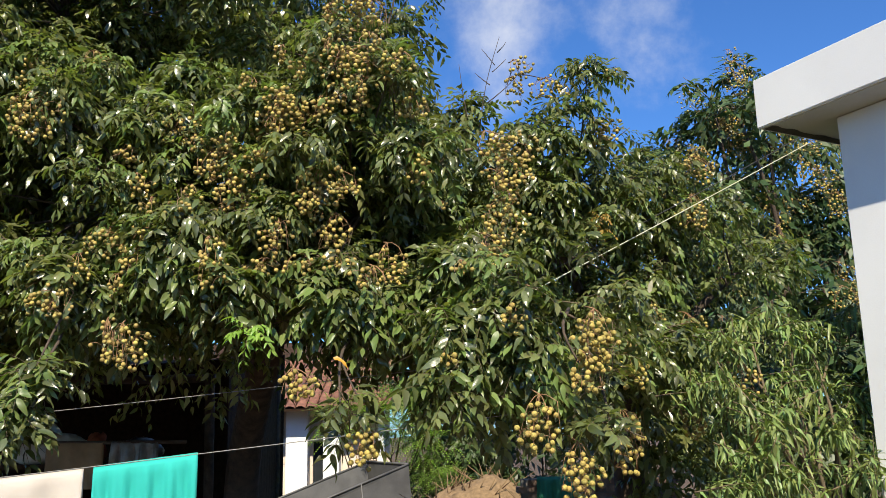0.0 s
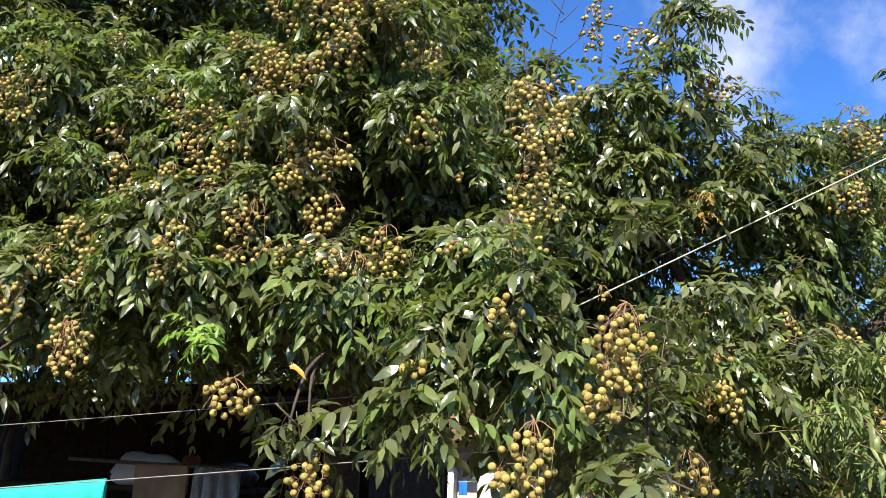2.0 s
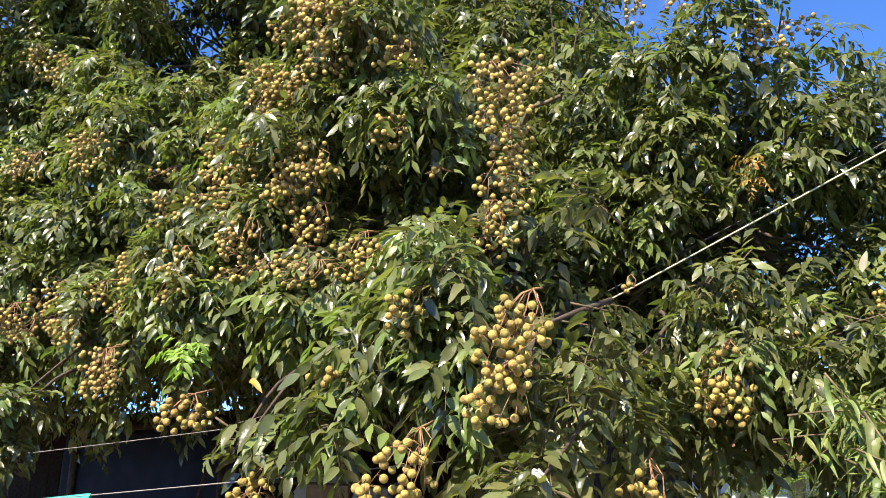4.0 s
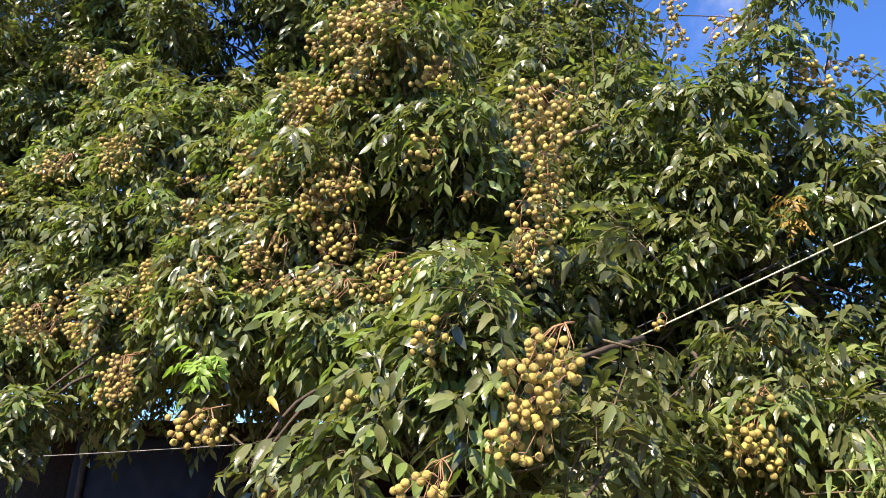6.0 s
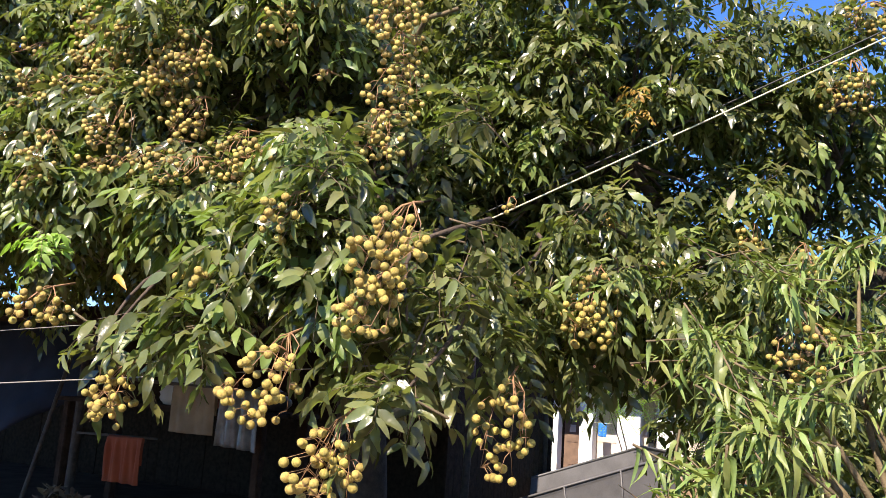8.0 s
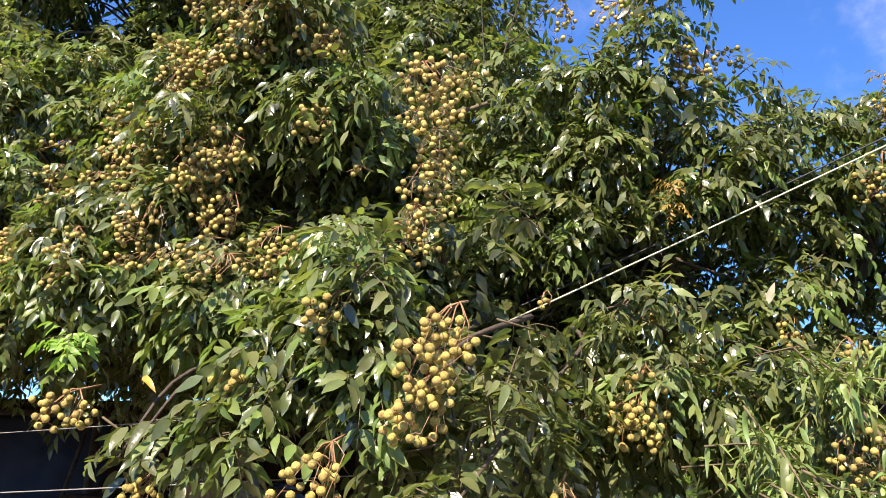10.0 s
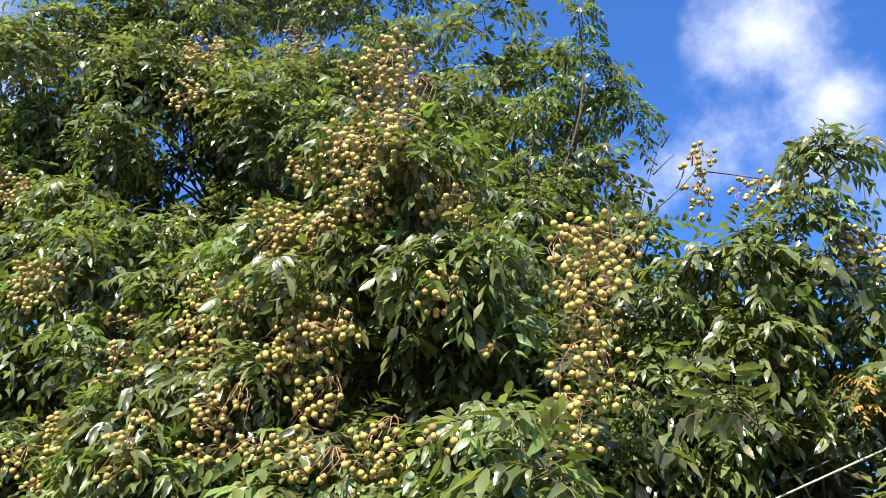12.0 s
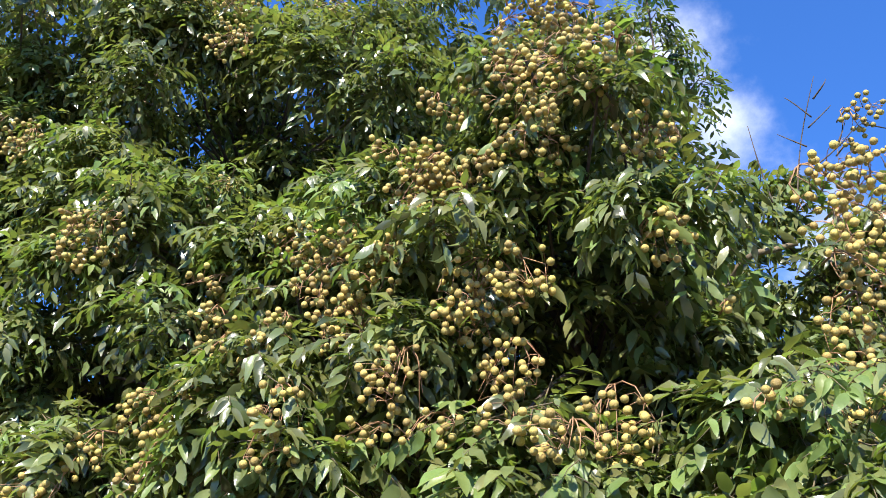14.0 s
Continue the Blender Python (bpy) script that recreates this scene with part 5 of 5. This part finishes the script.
def build_heap():
    bm = bmesh.new()
    bmesh.ops.create_grid(bm, x_segments=60, y_segments=40, size=1.0)
    for v in bm.verts:
        d = min(1.0, math.hypot(v.co.x, v.co.y))
        h = (1 - d * d) * 1.62 + 0.12 * noise.noise(v.co * 3) + 0.06 * noise.noise(v.co * 9) + 0.03 * noise.noise(v.co * 24)
        v.co = Vector((v.co.x * 1.6, v.co.y * 1.1, h - 0.05))
    ob = part("straw_heap", bm, REED, None, "", True)
    ob.location = (0.55, 12.4, -0.72)
    tagged(ob, "heap of dry brown straw and cut stalks", "straw heap", kind="stuff")
    r, soup = random.Random(31), Soup()
    for _ in range(170):
        x, y, turn, lean = r.uniform(-1.3, 1.3), r.uniform(-0.9, 0.3), r.uniform(0, 6.3), r.uniform(0.1, 1.2)
        d = min(1.0, math.hypot(x / 1.6, y / 1.1))
        foot = np.array((x, y, (1 - d * d) * 1.62 - 0.08))
        way = np.array((math.cos(turn) * lean, math.sin(turn) * lean, 0.7))
        soup.add(*tube_arrays([foot, foot + way * 0.12, foot + way * r.uniform(0.2, 0.4)], [0.009, 0.008, 0.004], 4))
    tagged(mesh_part("stalk", soup.mesh("stalk", [REED]), None, ob), kind="stuff")


FILM = material("clear_plastic_film", (0.34, 0.33, 0.32), 0.18, 0.4, 9, 0.4, 25, spec=0.8, translucent=0.3)
build_back_house()
build_shed()
build_bench()
build_trough()
build_shrub()
build_heap()
hanging("towel", (-1.6, 4.09, 1.385), (-1.155, 4.2, 1.435), 0.55, TEAL, "teal cotton towel pegged over the clothes line", "towel", 3, 0.012, 4)
hanging("shirt", (-2.5, 3.87, 1.3), (-1.64, 4.08, 1.38), 0.5, BEIGE, "beige cotton shirt hung over the clothes line", "shirt", 4, 0.014, 3)
crumpled("cloth", (-3.7, 8.45, 1.282), (0.34, 0.2, 0.16), BEIGE, 3, "pale crumpled cloth bundle on the plank rack", "bundle", 0.45)
crumpled("cloth", (-3.28, 8.4, 1.282), (0.1, 0.09, 0.17), ORANGE, 4, "small red cloth bundle on the plank rack", "bundle")
crumpled("plastic_bag", (-2.9, 8.5, 1.282), (0.2, 0.2, 0.13), PLASTIC, 1, "slack grey plastic sack on the plank rack", "bag")


def build_litter():
    """Dry leaves, each its own blade, lying over a low mound."""
    r = random.Random(44)
    soup = Soup()
    for _ in range(1500):
        d = math.sqrt(r.random())
        a = r.uniform(0, 6.283)
        h = 0.95 * (1 - d * d) * (0.75 + 0.35 * noise.noise((3 * d * math.cos(a), 3 * d * math.sin(a), 2)))
        p = np.array((-4.8 + 0.42 * d * math.cos(a), 8.0 + 0.4 * d * math.sin(a), -0.08 + max(0.012, 0.62 * h - 0.05 * r.random())))
        ln = r.uniform(0.07, 0.14)
        soup.add(*leaflet(p, (r.gauss(0, 1), r.gauss(0, 1), r.uniform(-0.4, 0.6)), unit((r.gauss(0, 0.6), r.gauss(0, 0.6), 1)), ln, ln * r.uniform(0.3, 0.5), r.uniform(-0.6, 0.9), r.uniform(0.1, 1.2), 4, r.uniform(0, 0.7), r.uniform(-0.4, 0.4)))
    tagged(mesh_part("leaf_litter", soup.mesh("leaf_litter", [LITTER]), None), "heap of dry brown leaves beside the plank table", "leaf litter", kind="stuff")


LITTER = material("dry_brown_leaf", (0.3, 0.2, 0.12), 0.7, 0.4, 15, 0.3, 60, second=(0.2, 0.12, 0.07), island=0.5, hue=0.02, translucent=0.1)
build_litter()
crumpled("plastic_bag", (-4.55, 7.65, -0.06), (0.42, 0.3, 0.24), PLASTIC, 6, "grey plastic sack lying beside the leaf heap", "bag", 0.4)
hanging("cloth", (-4.3, 8.03, 0.97), (-3.85, 8.02, 0.98), 0.42, ORANGE, "orange cloth hanging from a low pole in the shed", "cloth", 7, 0.02, 3)
tube_thing("low_pole", [(-4.75, 8.06, 0.96), (-3.7, 8.02, 0.985)], 0.012, BARK, "thin pole lashed low between the rack and a stake", "pole")
tube_thing("leaning_pole", [(-5.3, 7.9, -0.06), (-5.22, 8.0, 0.6), (-5.1, 8.25, 2.0)], 0.022, BARK, "thin bark pole leaning on the shed", "pole")


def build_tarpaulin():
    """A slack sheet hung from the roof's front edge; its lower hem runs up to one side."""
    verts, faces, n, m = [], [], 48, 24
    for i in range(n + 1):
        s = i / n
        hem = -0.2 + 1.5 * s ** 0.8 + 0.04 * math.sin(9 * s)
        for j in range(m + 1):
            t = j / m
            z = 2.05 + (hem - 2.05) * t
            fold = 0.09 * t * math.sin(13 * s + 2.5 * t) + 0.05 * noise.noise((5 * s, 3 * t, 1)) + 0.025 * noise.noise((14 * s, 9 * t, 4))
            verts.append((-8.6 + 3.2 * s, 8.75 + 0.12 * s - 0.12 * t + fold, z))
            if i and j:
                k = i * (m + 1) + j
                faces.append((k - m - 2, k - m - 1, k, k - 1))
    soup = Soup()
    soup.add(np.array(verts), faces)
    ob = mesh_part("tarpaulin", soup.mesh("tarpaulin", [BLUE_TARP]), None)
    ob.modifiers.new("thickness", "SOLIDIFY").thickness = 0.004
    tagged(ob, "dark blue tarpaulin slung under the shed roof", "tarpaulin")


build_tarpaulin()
hanging("plastic_sheet", (-2.98, 8.0, 1.475), (-2.55, 7.98, 1.465), 0.5, FILM, "crumpled clear plastic sheet hung over a pole", "plastic sheet", 13, 0.028, 3, 0.2)
hanging("sack", (-3.58, 8.04, 1.48), (-3.06, 8.01, 1.475), 0.42, TAN, "tan sacking draped over a pole", "sack", 9, 0.01, 2)
tube_thing("pole", [(-4.3, 8.08, 1.5), (-3.3, 8.03, 1.47), (-2.3, 7.97, 1.46)], 0.018, BARK, "rough pole lashed across the shed front", "pole")
hanging("cloth", (-5.62, 28.62, 1.08), (-5.36, 28.62, 1.08), 0.42, BLUE_CLOTH, "bright blue cloth hanging under the porch", "cloth", 11, 0.015, 2)
tube_thing("clothes_line", sagging((-5.81, 28.62, 1.085), (-5.03, 28.62, 1.085), 0.006, 6), 0.006, CORD, "short line under the porch", "clothes line")


def build_hedge(place, across, up, count, seed, label):
    r = random.Random(seed)
    hedge = thing("hedge", place, label, "hedge")
    lobes = [(r.uniform(*across), r.uniform(-0.8, 0.8), r.uniform(*up), r.uniform(0.4, 0.6), 10) for _ in range(count)]
    for l in lobes[::4]:
        limb(hedge, "stem", [(l[0] * 0.9, 0, 0), (l[0], l[1] * 0.5, l[2] * 0.5), l[:3]], 0.03, 0.008, BARK, 5)
    tagged(mesh_part("foliage", scatter("foliage", FAR_SHOOTS, clothe(lobes, r, 4, grow=(1.5, 2.0)), [DISTANT, TWIG]), None, hedge), kind="stuff")


build_hedge((2.6, 11.0, -0.6), (-1.2, 6), (0.3, 3.0), 80, 15, "dark overgrown hedge at the back of the yard")
build_hedge((0.7, 19.0, -0.95), (-1.3, 1.7), (0.4, 3.6), 40, 16, "dark leafy hedge behind the steel trough")
# Filler thickets: the first stands for shadow, the second blocks sky above the shed.
build_hedge((4.4, 14.2, -0.6), (-1.8, 2.4), (2.0, 4.7), 32, 17, "added leafy thicket standing for shadow behind the fruit trees")
build_hedge((-5.0, 18.4, -0.95), (-8.0, 0.3), (2.2, 6.2), 70, 18, "added leafy thicket closing off the sky behind the shed")
build_far_tree(3.6, 17, 5.2, 2.6, 12, "dense dark fruit tree behind the hedge")
build_far_tree(-7.5, 19, 6.5, 3.2, 8, "dense dark fruit tree far behind the shed")
build_far_tree(1.5, 22, 6.0, 3.6, 9, "dense dark fruit tree far behind the tiled house")
build_far_tree(10.5, 15, 6.5, 3.0, 10, "dense dark fruit tree beyond the yard")


BRICK = material("weathered_brick", (0.3, 0.2, 0.15), 0.92, 0.4, 9, 0.4, 90, object_vary=0.25)
MORTAR = material("grey_mortar", (0.22, 0.2, 0.18), 0.95, 0.3, 12, 0.4, 90)
SEA_GREEN = material("sea_green_cloth", (0.05, 0.33, 0.2), 0.85, 0.2, 5, 0.2, 500, translucent=0.1)


def build_brick_wall():
    """A low garden wall of single bricks set in mortar."""
    wall = thing("brick_wall", (1.7, 9.75, -0.4), "low weathered brick wall at the back of the yard", "wall")
    block("mortar_core", (-0.84, -0.09, 0), (0.84, 0.09, 1.37), MORTAR, wall)
    bm = bmesh.new()
    box(bm, (-0.112, -0.105, 0), (0.112, 0.105, 0.066), 0.006)
    me = bpy.data.meshes.new("brick")
    bm.to_mesh(me)
    bm.free()
    me.materials.append(BRICK)
    for j in range(18):
        for i in range(7):
            ob = new("brick", me)
            ob.parent = wall
            ob.location = (-0.72 + i * 0.24 - 0.06 + 0.12 * (j % 2), random.uniform(-0.006, 0.006), 0.01 + j * 0.076)


build_brick_wall()
hanging("cloth", (1.02, 9.75, 0.99), (1.42, 9.75, 0.99), 0.6, SEA_GREEN, "sea-green cloth draped over the brick wall", "cloth", 17, 0.015, 3).location.y = -0.13
